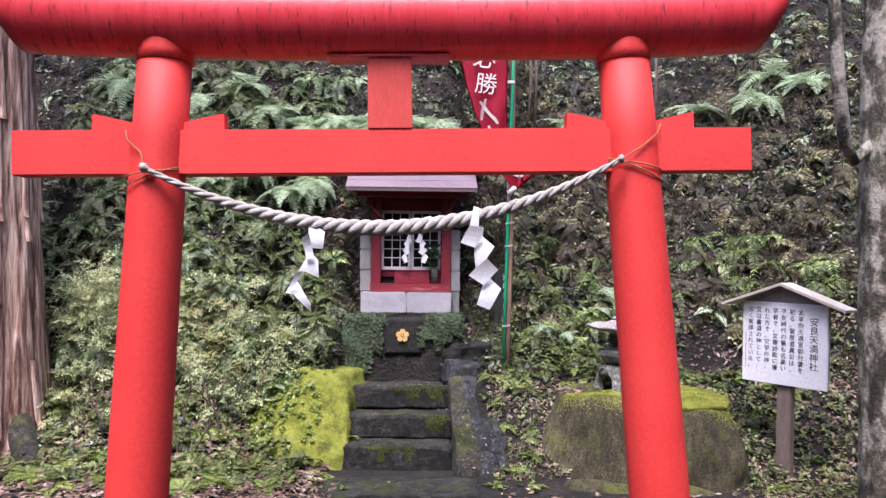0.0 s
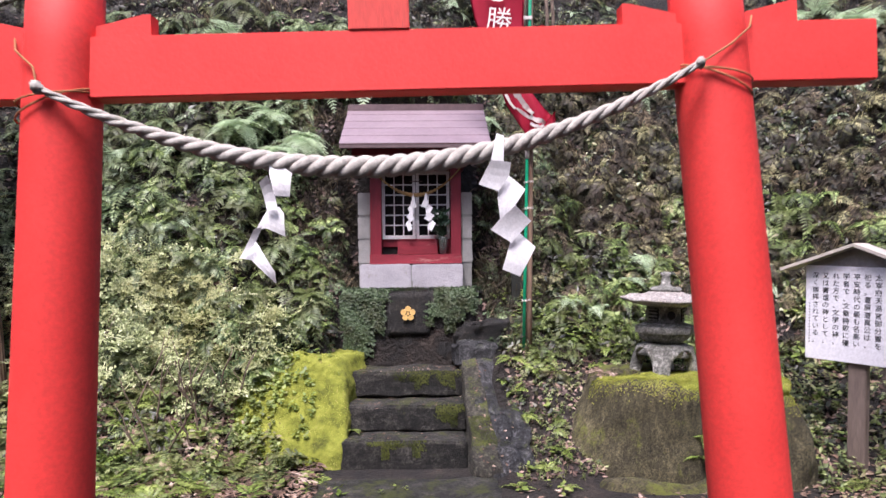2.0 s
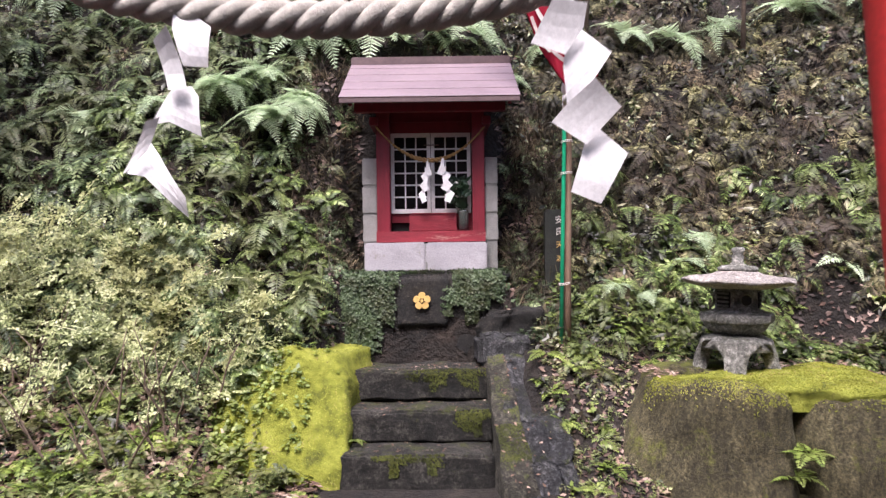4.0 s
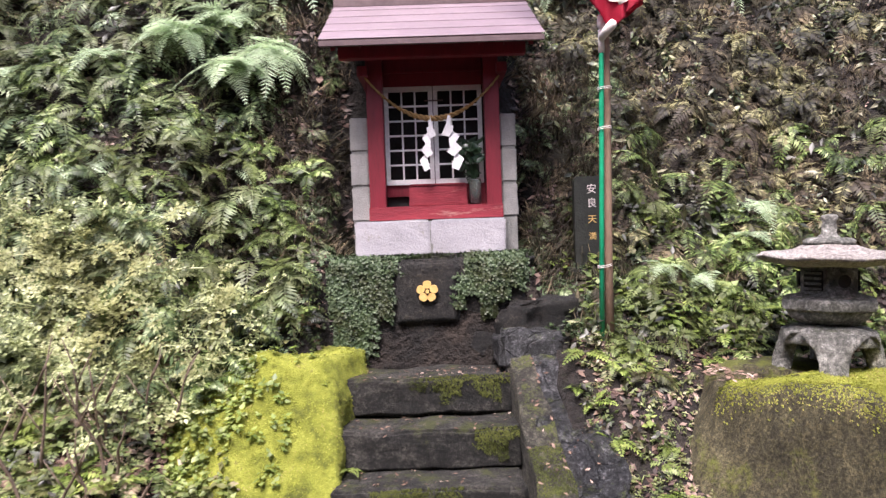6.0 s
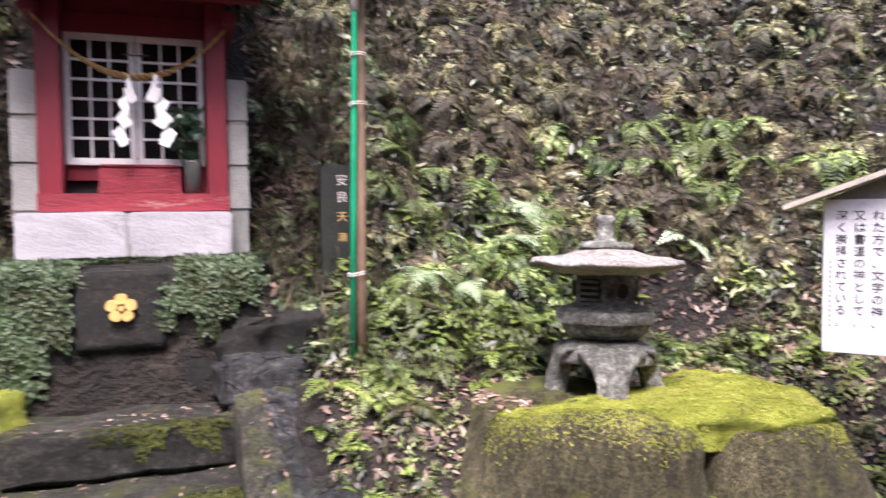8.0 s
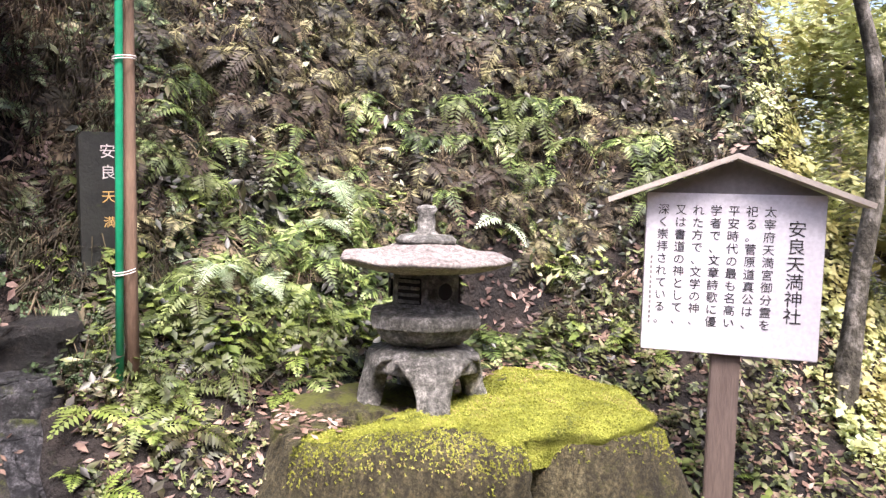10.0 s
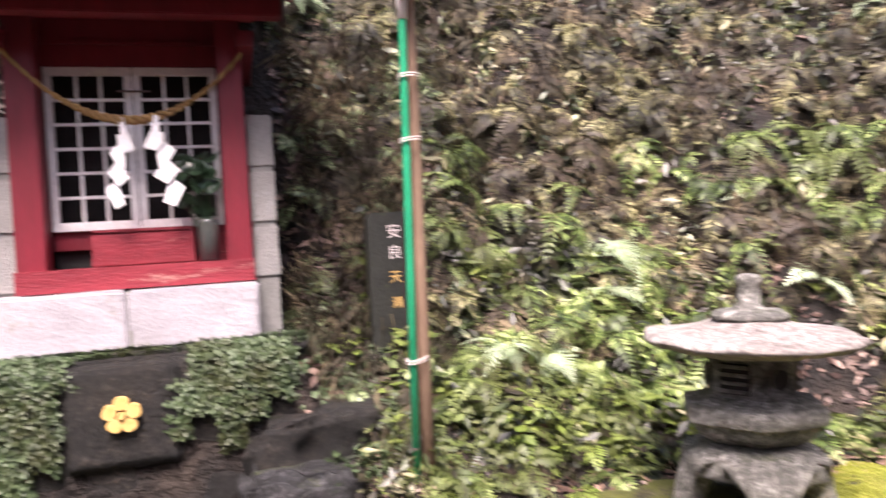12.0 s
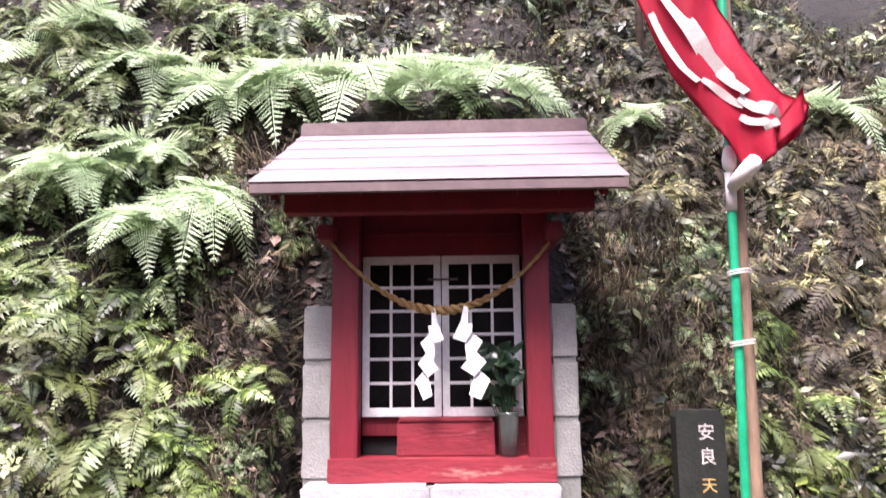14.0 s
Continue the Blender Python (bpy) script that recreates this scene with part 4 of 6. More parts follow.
stroke(0.62, 0.78, 0.66, 0.88, 0.02)
stake = solid("stake", tube([(0.948, 7.0, 0.6), (0.953, 7.005, 1.2), (0.971, 7.01, 2.2), (0.978, 7.01, 3.2), (0.988, 7.02, 4.2)], [0.024, 0.024, 0.022, 0.021, 0.02], 12), "stake", "brown wooden stake lashed beside a green pole", "stake", True)

# ---- stone lantern on its boulder ----
boulder = thing("boulder", "large brown boulder with a flat mossy top", "boulder")


part("rock", boulder_shape([(1.1, 6.55), (1.12, 6.3), (1.42, 6.0), (1.86, 5.88), (2.06, 6.05), (2.08, 6.85), (1.3, 7.0)],
                           [(1.33, 6.62), (1.35, 6.42), (1.55, 6.22), (1.84, 6.02), (2.0, 6.15), (2.06, 6.85), (1.5, 7.0)], -0.12, 0.61, 1.0, 0.05, 1.15, freq=2.6), "boulder", boulder, smooth=True)
part("side_rock", boulder_shape([(2.02, 6.12), (2.28, 5.8), (2.64, 5.82), (2.8, 6.2), (2.68, 6.8), (2.1, 6.9)],
                                [(2.08, 6.22), (2.3, 5.92), (2.56, 5.94), (2.7, 6.25), (2.62, 6.8), (2.1, 6.9)], -0.12, 0.56, 6.0, 0.06), "boulder", boulder, "darker rock with moss on top", True)
part("low_rock", boulder_shape([(1.25, 5.95), (1.6, 5.72), (2.4, 5.7), (2.3, 6.1), (1.5, 6.2)], [(1.3, 5.98), (1.62, 5.78), (2.35, 5.76), (2.25, 6.1), (1.5, 6.2)], -0.15, 0.02, 9.0, 0.05), "boulder", boulder, smooth=True)
part("moss_cap", boulder_shape([(1.42, 6.53), (1.44, 6.48), (1.63, 6.31), (1.85, 6.1), (2.0, 6.1), (2.14, 6.06), (2.32, 6.0), (2.54, 6.02), (2.7, 6.4), (2.55, 6.78), (1.75, 6.5)],
                               [(1.40, 6.54), (1.42, 6.47), (1.62, 6.29), (1.85, 6.07), (2.0, 6.08), (2.14, 6.04), (2.32, 5.97), (2.55, 5.99), (2.72, 6.4), (2.58, 6.82), (1.75, 6.52)], 0.5, 0.635, 3.0, 0.03, 1.5, 110, 4.0), "moss", boulder, "bright yellow-green moss", True)

lantern = thing("stone_lantern", "weathered grey stone lantern with a wide round cap", "stone lantern", pose(1.905, 6.58, 0.62, 0, 1.5, 0))


def hexish(a, z):
    return 1 + 0.03 * math.cos(6 * a)


def hexagon(a, z):
    return 0.9 * math.cos(math.pi / 6) / math.cos((a % (math.pi / 3)) - math.pi / 6) + 0.1


def roughened(bm, by=0.005, scale=14):
    for v in bm.verts:
        v.co += noise.turbulence_vector(v.co * scale, 3, False) * by
    return bm


part("finial", roughened(lathe([(0.045, 0.66), (0.05, 0.675), (0.034, 0.69), (0.036, 0.72), (0.03, 0.745), (0.042, 0.768), (0.036, 0.78), (0.01, 0.784)], 18)), "lantern", lantern, smooth=True)
part("finial_base", roughened(lathe([(0.09, 0.635), (0.115, 0.642), (0.118, 0.655), (0.1, 0.668), (0.04, 0.675)], 24, hexish)), "lantern", lantern, smooth=True)


def flared(bm):
    """Lifts the six corners of the cap a little."""
    for v in bm.verts:
        r, a = math.hypot(v.co.x, v.co.y), math.atan2(v.co.y, v.co.x)
        v.co.z += 0.007 * max(0, (r - 0.16) / 0.17) ** 2 * (0.5 + 0.5 * math.cos(6 * a))
    return bm


part("cap", roughened(flared(lathe([(0.09, 0.532), (0.2, 0.538), (0.29, 0.556), (0.322, 0.566), (0.334, 0.577), (0.326, 0.588), (0.29, 0.596), (0.23, 0.604), (0.16, 0.618), (0.1, 0.642)], 60, lambda a, z: 1 + 0.03 * math.cos(6 * a))), 0.009, 10), "lantern_cap", lantern, "pale lichen-covered stone cap", True)
part("light_box", roughened(lathe([(0.136, 0.40), (0.139, 0.41), (0.139, 0.525), (0.136, 0.535)], 36, hexagon), 0.003), "lantern", lantern, "six-sided stone light chamber")
# window openings are black discs and slabs, their shade put into the colour
for k in range(6):
    a = radians(30 + 60 * k)
    q = pose(math.cos(a) * 0.127, math.sin(a) * 0.127, 0, 0, 0, math.degrees(a) + 90)
    if k % 2 == 0:
        part("window", tube([(0, -0.008, 0.468), (0, 0.01, 0.468)], 0.033, 18), "black", lantern, "round window, its shade painted black").matrix_basis = q
        rim = [(math.cos(b) * 0.036, -0.008, 0.468 + math.sin(b) * 0.036) for b in (2 * math.pi * s / 20 for s in range(21))]
        part("window_rim", tube(rim, 0.005, 6), "lantern", lantern).matrix_basis = q
    else:
        part("window", box(-0.046, 0.046, -0.004, 0.01, 0.42, 0.515, 0.002), "black", lantern, "latticed window, its shade painted black").matrix_basis = q
        for j in range(4):
            part("window_slat", box(-0.046, 0.046, -0.012, -0.005, 0.424 + j * 0.025, 0.436 + j * 0.025, 0.002), "lantern", lantern).matrix_basis = q
part("platform", roughened(lathe([(0.12, 0.255), (0.15, 0.268), (0.185, 0.29), (0.205, 0.318), (0.208, 0.326), (0.226, 0.334), (0.231, 0.35), (0.231, 0.372), (0.222, 0.384), (0.17, 0.394), (0.15, 0.404)], 48, hexagon), 0.004), "lantern", lantern, "carved hexagonal platform")
part("base_ring", roughened(lathe([(0.2, 0.165), (0.214, 0.17), (0.208, 0.2), (0.19, 0.228), (0.16, 0.246), (0.12, 0.258)], 36, hexish), 0.006), "lantern", lantern, smooth=True)
for k in range(4):
    a = radians(-112 + 90 * k)
    pts = [(0.165, 0.225, 0.15), (0.178, 0.19, 0.115), (0.19, 0.15, 0.08), (0.205, 0.09, 0.062), (0.222, 0.03, 0.06), (0.238, -0.02, 0.068)]
    bm = bmesh.new()
    rings = []
    for r, z, w in pts:
        rings.append([bm.verts.new((math.cos(a) * (r + dr) - math.sin(a) * dw * w, math.sin(a) * (r + dr) + math.cos(a) * dw * w, z)) for dr, dw in ((-0.05, -0.8), (0.012, -1), (0.034, -0.5), (0.04, 0), (0.034, 0.5), (0.012, 1), (-0.05, 0.8))])
    for ra, rb in zip(rings, rings[1:]):
        for j in range(7):
            bm.faces.new((ra[j], ra[(j + 1) % 7], rb[(j + 1) % 7], rb[j]))
    bm.faces.new(rings[0]), bm.faces.new(rings[-1][::-1])
    bmesh.ops.subdivide_edges(bm, edges=bm.edges[:], cuts=2, use_grid_fill=True)
    part("leg", roughened(bm, 0.01, 11), "lantern", lantern, "stout pale leg", True)
for k, (x, y, s) in enumerate(((1.62, 6.5, 0.07), (1.69, 6.42, 0.05), (2.32, 6.62, 0.06), (1.56, 6.66, 0.05))):
    solid("small_stone", stone(x - s, x + s, y - s * 0.8, y + s * 0.8, 0.59, 0.62 + s * 0.9, 0.02, 12, 4, 0.02, k * 2.0), "boulder", "loose grey-brown stone at the lantern's foot", "stone", True, group="stones by the lantern")

# ---- notice board ----
bu = Vector((0.42, -0.536, 0)).normalized()
turn = math.degrees(math.atan2(bu.y, bu.x))
sign = thing("notice_board", "white notice board with black handwriting under a little wooden roof", "notice board", pose(3.045, 6.058, 0, 0, 0, turn) @ pose(0, 0, 0, 0, 1.0, 0))
part("post", box(-0.058, 0.058, 0.012, 0.085, -0.2, 1.5, 0.006), "post", sign, "brown wooden post")
board = part("board", box(-0.34, 0.34, -0.012, 0.01, 0.788, 1.449, 0.003), "board", sign, "white painted board")
part("edge", box(-0.345, 0.345, 0.01, 0.03, 0.79, 1.45, 0.003), "sign_back", sign)
part("gable", prism([(-0.34, 1.45), (0.34, 1.45), (0.0, 1.585)][::-1], 0.0, 0.03), "sign_back", sign, "grey gable board")
for s in (-1, 1):
    part("roof_board", prism([(0, 1.588), (s * 0.49, 1.405), (s * 0.495, 1.425), (0, 1.61)][::s], -0.09, 0.13), "sign_roof", sign, "pale weathered roof board")
words = ("太宰府天満宮御分霊を", "祀る。菅原道真公は、", "平安時代の最も名高い", "学者で、文章詩歌に優", "れた方で、文学の神、", "又は書道の神として、", "深く崇拝されている。")
columns = [("安良天満神社", 0.07, 0.238, 1.345, 1.0)] + [(w, 0.047, 0.137 - 0.068 * k, 1.40, 1.08) for k, w in enumerate(words)]
for text, size, x, z, gap in columns:
    writing("\n".join(text), size, pose(x, -0.0128, z, 90, 0, 0), "ink", board, "text_column", gap)
for k in range(14):
    part("small_mark", box(-0.316, -0.308, -0.0132, -0.0125, 0.90 + k * 0.021, 0.912 + k * 0.021, 0), "sign_back", board)


# ---- trees ----
def trunk(points, radii, sides, ridge, seed, flare=0.0, ridges=9, steps=40):
    """A trunk with bark ridges and a spreading foot."""
    bm = bmesh.new()
    pts = [Vector(p) for p in points]
    rings = []
    for k in range(steps + 1):
        u = k / steps * (len(pts) - 1)
        i = min(int(u), len(pts) - 2)
        c = pts[i].lerp(pts[i + 1], u - i)
        r = radii[i] + (radii[i + 1] - radii[i]) * (u - i)
        foot = flare * max(0, 1 - k / steps * 7) ** 2
        ring = []
        for s in range(sides):
            a = 2 * math.pi * s / sides
            n = noise.noise(Vector((math.cos(a) * ridges, math.sin(a) * ridges, c.z * 0.8 + seed)))
            n2 = noise.noise(Vector((math.cos(a) * ridges * 2.5, math.sin(a) * ridges * 2.5, c.z * 2.2 + seed)))
            rr = r + foot * (1 + 0.5 * math.cos(5 * a + seed)) + ridge * (n + 0.6 * n2)
            ring.append(bm.verts.new(c + Vector((math.cos(a) * rr, math.sin(a) * rr, 0))))
        rings.append(ring)
    for a, b in zip(rings, rings[1:]):
        for s in range(sides):
            bm.faces.new((a[s], a[(s + 1) % sides], b[(s + 1) % sides], b[s]))
    return bm


cedar = thing("cedar_tree", "old cedar trunk with pale fibrous red-grey bark, mossy at the foot", "tree")
part("trunk", trunk([(-3.4, 6.6, -0.2), (-3.46, 6.6, 1.2), (-3.58, 6.6, 3.2), (-3.68, 6.6, 9)], [0.42, 0.36, 0.34, 0.25], 110, 0.03, 2.0, 0.14, 6, 90), "bark", cedar, smooth=True)
rng = random.Random(12)
for k in range(22):
    a, z0 = radians(rng.uniform(-115, 25)), rng.uniform(0.2, 3.0)
    l, w = rng.uniform(0.4, 1.3), rng.uniform(0.014, 0.034)
    bm = bmesh.new()
    rows = []
    for j in range(9):
        z = z0 + l * j / 8
        cx = -3.4 - 0.05 * z / 1.0 if z < 1.2 else -3.46 - 0.06 * (z - 1.2)
        r = 0.42 - 0.05 * min(z + 0.2, 1.4) - 0.01 * max(0, z - 1.2) + 0.028 + 0.02 * (j == 0)
        b = a + 0.05 * math.sin(2.1 * z + k)
        rows.append([bm.verts.new((cx + math.cos(b + e * w / r) * (r + t), 6.6 + math.sin(b + e * w / r) * (r + t), z)) for e, t in ((-1, -0.012), (-0.7, 0.006), (0.7, 0.007), (1, -0.012))])
    for u, v in zip(rows, rows[1:]):
        for c in range(3):
            bm.faces.new((u[c], u[c + 1], v[c + 1], v[c]))
    part("bark_strip", bm, "bark", cedar, "peeling strip of fibrous bark", True)
for a in (-130, -85, -40, 5):
    c, d = radians(a), Vector((math.cos(radians(a)), math.sin(radians(a)), 0))
    foot = Vector((-3.4, 6.6, 0))
    part("root", tube([foot + d * 0.3 + Vector((0, 0, 0.42)), foot + d * 0.46 + Vector((0, 0, 0.2)), foot + d * 0.62 + Vector((0, 0, 0.06)), foot + d * 0.85 + Vector((0, 0, -0.04))], [0.1, 0.11, 0.09, 0.05], 12), "edge_rock", cedar, "mossy root", True)
grey_tree = thing("grey_tree", "mottled grey tree trunk with lichen patches", "tree")
part("trunk", trunk([(3.17, 4.9, -0.2), (3.16, 4.9, 0.9), (3.14, 4.9, 2.3), (3.2, 4.92, 5)], [0.17, 0.155, 0.15, 0.1], 48, 0.022, 5.0, 0.05, 3, 60), "bark_grey", grey_tree, smooth=True)
part("branch", tube([(3.05, 4.88, 2.55), (2.88, 4.8, 2.42), (2.79, 4.75, 2.5), (2.73, 4.72, 2.9), (2.69, 4.7, 3.4), (2.6, 4.7, 4.4)], [0.04, 0.035, 0.04, 0.042, 0.036, 0.03], 10), "bark_grey", grey_tree, smooth=True)
leaning = thing("leaning_tree", "slender dark leaning tree trunk on the bank", "tree")
part("trunk", trunk([(4.27, 6.18, 0.1), (4.34, 6.145, 1.03), (4.39, 6.115, 1.4), (4.39, 6.115, 1.86), (4.35, 6.14, 2.16), (4.27, 6.19, 2.47), (4.16, 6.2, 3.4), (4.1, 6.2, 5)], [0.055, 0.045, 0.042, 0.04, 0.04, 0.034, 0.03, 0.02], 16, 0.009, 8.0, 0.03, 3, 70), "bark_dark", leaning, smooth=True)
part("limb", tube([(4.37, 6.13, 2.0), (4.6, 6.05, 2.35), (4.8, 6.0, 3.0)], [0.03, 0.026, 0.018], 8), "bark_dark", leaning, smooth=True)

# ---- plants ----
R = np.random.default_rng(11)


class Shape:
    """Collects quads for a plant."""

    def __init__(self):
        self.v, self.f = [], []

    def quad(self, a, b, c, d):
        k = len(self.v)
        self.v += [a, b, c, d]
        self.f.append((k, k + 1, k + 2, k + 3))

    def leaf(self, base, tip, width, side, fold=0.25):
        base, tip, side = np.array(base, float), np.array(tip, float), np.array(side, float)
        d = tip - base
        n = np.cross(side, d)
        n /= np.linalg.norm(n) + 1e-9
        mid = base + 0.45 * d - n * width * fold
        k = len(self.v)
        self.v += [base, base + 0.4 * d - side * width, tip, base + 0.4 * d + side * width, mid]
        self.f += [(k, k + 4, k + 2, k + 1), (k, k + 3, k + 2, k + 4)]

    def blade(self, pts, width):
        pts = [np.array(p, float) for p in pts]
        k = len(self.v)
        for i, p in enumerate(pts):
            d = pts[min(i + 1, len(pts) - 1)] - pts[max(i - 1, 0)]
            s = np.cross(d, (0.3, 0.2, 1.0))
            s = s / (np.linalg.norm(s) + 1e-9) * width * (1 - 0.85 * i / (len(pts) - 1))
            self.v += [p - s, p + s]
        for i in range(len(pts) - 1):
            self.f.append((k + 2 * i, k + 2 * i + 1, k + 2 * i + 3, k + 2 * i + 2))

    def arrays(self):
        return np.array(self.v, float), np.array(self.f, int)


def frond(s, root, way, length, droop, pairs, wide, lacy=0, stem=True):
    """One fern frond, arching out from root along way."""
    way = np.array(way, float) / np.linalg.norm(way)
    side = np.cross(way, (0, 0, 1.0))
    side /= np.linalg.norm(side) + 1e-9
    root = np.array(root, float)

    def spine(u):
        return root + way * length * u + np.array((0, 0, -droop * length * u * u))

    if stem:
        s.blade([spine(u) for u in (0, 0.3, 0.6, 1.0)], 0.012 * length)
    for i in range(pairs):
        u = 0.14 + 0.86 * i / pairs
        p = spine(u)
        ahead = spine(min(u + 0.03, 1.03)) - p
        ahead /= np.linalg.norm(ahead)
        reach = wide * length * min(1.0, (1.04 - u) * 1.45) * min(1.0, 0.55 + 2.2 * (u - 0.1))
        for d in (-1, 1):
            out = side * d * 0.92 + ahead * 0.42 + np.array((0, 0, -0.12 + R.uniform(-0.12, 0.12)))
            tip = p + out * reach
            w = length * 0.86 / pairs * 0.5
            if not lacy:
                m_ = p + (tip - p) * 0.4
                s.quad(p, m_ - ahead * w, tip, m_ + ahead * w)
            else:
                m_ = p + (tip - p) * 0.35
                s.quad(p - ahead * w * 0.25, m_ - ahead * w * 0.5, tip, m_ + ahead * w * 0.5)
                for j in range(lacy):
                    v = 0.08 + 0.92 * j / lacy
                    q = p + (tip - p) * v
                    little = w * 1.55 * (1 - 0.72 * v)
                    dd = (tip - p) / (np.linalg.norm(tip - p) + 1e-9)
                    for e in (-1, 1):
                        t2 = q + (ahead * e * 0.9 + dd * 0.5) * little
                        wv = dd * reach / lacy * 0.5
                        s.quad(q - wv * 0.5, t2 - wv * 0.25, t2 + wv * 0.35, q + wv)


def fern_plant(fronds, length, pairs, wide, lacy, droop=(0.35, 0.8), rise_by=(0.35, 0.9)):
    s = Shape()
    for k in range(fronds):
        a = 2 * math.pi * (k + R.uniform(-0.3, 0.3)) / fronds
        z = R.uniform(*rise_by)
        frond(s, (0, 0, 0), (math.cos(a), math.sin(a), z), length * R.uniform(0.7, 1.1), R.uniform(*droop), pairs, wide, lacy)
    return s.arrays()


def sprig(leaves, height, size, width, spread=0.8, droop=0.0):
    s = Shape()
    bend = np.array((R.uniform(-0.3, 0.3), R.uniform(-0.3, 0.3), 1.0)) * height
    s.blade([(0, 0, 0), bend * 0.5, bend], 0.004)
    for k in range(leaves):
        u = (k + 1) / leaves
        a = 2.4 * k + R.uniform(-0.5, 0.5)
        out = np.array((math.cos(a) * spread, math.sin(a) * spread, R.uniform(-0.35, 0.45) - droop))
        p = bend * u
        l = size * R.uniform(0.7, 1.2)
        side = np.cross(out, (R.uniform(-0.3, 0.3), R.uniform(-0.3, 0.3), 1))
        side /= np.linalg.norm(side) + 1e-9
        s.leaf(p, p + out / np.linalg.norm(out) * l, l * width, side)
    return s.arrays()


def tuft(blades, length, droop, width):
    s = Shape()
    for k in range(blades):
        a = R.uniform(0, 6.28)
        l = length * R.uniform(0.5, 1.1)
        d = np.array((math.cos(a), math.sin(a), 0)) * l * R.uniform(0.3, 0.8)
        s.blade([(0, 0, 0), d * 0.4 + (0, 0, l * 0.4), d * 0.8 + (0, 0, l * (0.5 - droop * 0.4)), d + (0, 0, l * (0.4 - droop))], width)
    return s.arrays()


def fallen():
    s = Shape()
    l = 0.032
    s.leaf((-l, 0, 0.004), (l, 0, 0.008), l * 0.45, (0, 1, 0), R.uniform(-0.6, 0.6))
    return s.arrays()


def scatter(name, shapes, at, normals, size, mat, label, category, upright=0.5, flat=False, smooth=False):
    """Lays copies of the shapes on the ground as one mesh."""
    vs, fs, off = [], [], 0
    pick = R.integers(0, len(shapes), len(at))
    for k, (sv, sf) in enumerate(shapes):
        idx = np.where(pick == k)[0]
        if not len(idx):
            continue
        n = len(idx)
        up = normals[idx] * (1 - upright) + np.array((0, 0, 1.0)) * upright
        up += R.normal(0, 0.16, (n, 3))
        up /= np.linalg.norm(up, axis=1, keepdims=True)
        a = R.uniform(0, 2 * math.pi, n)
        t = np.stack([np.cos(a), np.sin(a), np.zeros(n)], -1)
        t -= up * np.sum(t * up, 1, keepdims=True)
        t /= np.linalg.norm(t, axis=1, keepdims=True)
        b = np.cross(up, t)
        m = np.stack([t, b, up], -1) * (size[idx] if hasattr(size, "__len__") else size * R.uniform(0.6, 1.3, n))[:, None, None]
        w = np.einsum("nij,vj->nvi", m, sv) + at[idx][:, None, :]
        vs.append(w.reshape(-1, 3))
        fs.append((sf[None] + (np.arange(n) * len(sv))[:, None, None] + off).reshape(-1, 4))
        off += n * len(sv)
    me = quads_mesh(name, np.concatenate(vs), np.concatenate(fs), mat, smooth)
    return tagged(new(name, me), label, category, kind="stuff")


def spots(n, x0, x1, y0, y1, keep=None, lift=0.0, clump=0.0, scale=1.5, seed=0.0):
    """Places on the land, evenly over its sloping surface, with clear ground round the built things."""
    x, y = R.uniform(x0, x1, n * 4), R.uniform(y0, y1, n * 4)
    nn = normal_at(x, y)
    ok = R.uniform(0, 1, len(x)) < np.clip(0.35 / nn[:, 2], 0.15, 1)
    ok &= ~((np.abs(x) < 0.62) & (y > 5.9) & (y < 8.05))
    ok &= ~((x > -1.1) & (x < -0.4) & (y > 6.45) & (y < 7.1))
    ok &= ~((x > 0.4) & (x < 0.72) & (y < 7.25))
    ok &= ~((x > 1.15) & (x < 2.75) & (y > 5.8) & (y < 6.9))
    ok &= ((x - 2.95) / 0.36) ** 2 + ((y - 7.42) / 0.24) ** 2 > R.uniform(0.5, 1.2, len(x))
    if clump:
        f = np.sin(x * 1.9 * scale + seed) * np.cos(y * 2.3 * scale + 1.3 * seed) + 0.7 * np.sin(x * 4.7 * scale - y * 3.1 * scale + seed * 2)
        ok &= R.uniform(-1.4, 1.4, len(x)) < f * clump + (1 - clump)
    if keep:
        ok &= keep(x, y)
    x, y = x[ok][:n], y[ok][:n]
    p = np.stack([x, y, land(x, y) + lift], -1)
    return p, normal_at(x, y)


X0, X1 = -5.5, 7.0


def open_slope(x, y):
    """Thins the growth on the brown upper slope beside the banner."""
    bare = (x > 1.25) & (x < 3.6) & (land(x, y) > 1.75) & (land(x, y) < 3.3)
    return ~bare | (R.uniform(0, 1, len(x)) < 0.6)


def away(x, y):
    """Clear of the hollows at the shrine's sides."""
    return ~((np.abs(x - 0.03) < 1.0) & (y > 7.45) & (y < 8.1))


low = [fern_plant(4, 0.24, 13, 0.27, 0, (0.5, 1.1), (0.2, 0.9)) for _ in range(8)]
droopy = [fern_plant(5, 0.3, 15, 0.24, 0, (0.9, 1.7), (0.3, 0.8)) for _ in range(6)]
p, n = spots(1500, X0, X1, 6.3, 10.5, lambda x, y: (land(x, y) > 0.5) & away(x, y) & open_slope(x, y), 0.0, 0.8, 0.9, 1.0)
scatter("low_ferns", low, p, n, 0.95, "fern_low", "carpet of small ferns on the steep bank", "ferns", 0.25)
p, n = spots(130, X0, X1, 6.9, 10.5, lambda x, y: (land(x, y) > 1.2) & away(x, y) & ~((x > 0.9) & (x < 3.6) & (y > 7.9) & (y < 9.2)), 0.02, 0.6, 0.7, 5.0)
scatter("pale_ferns", low, p, n, 1.1, "fern_big", "scattered pale green ferns on the steep bank", "ferns", 0.35)
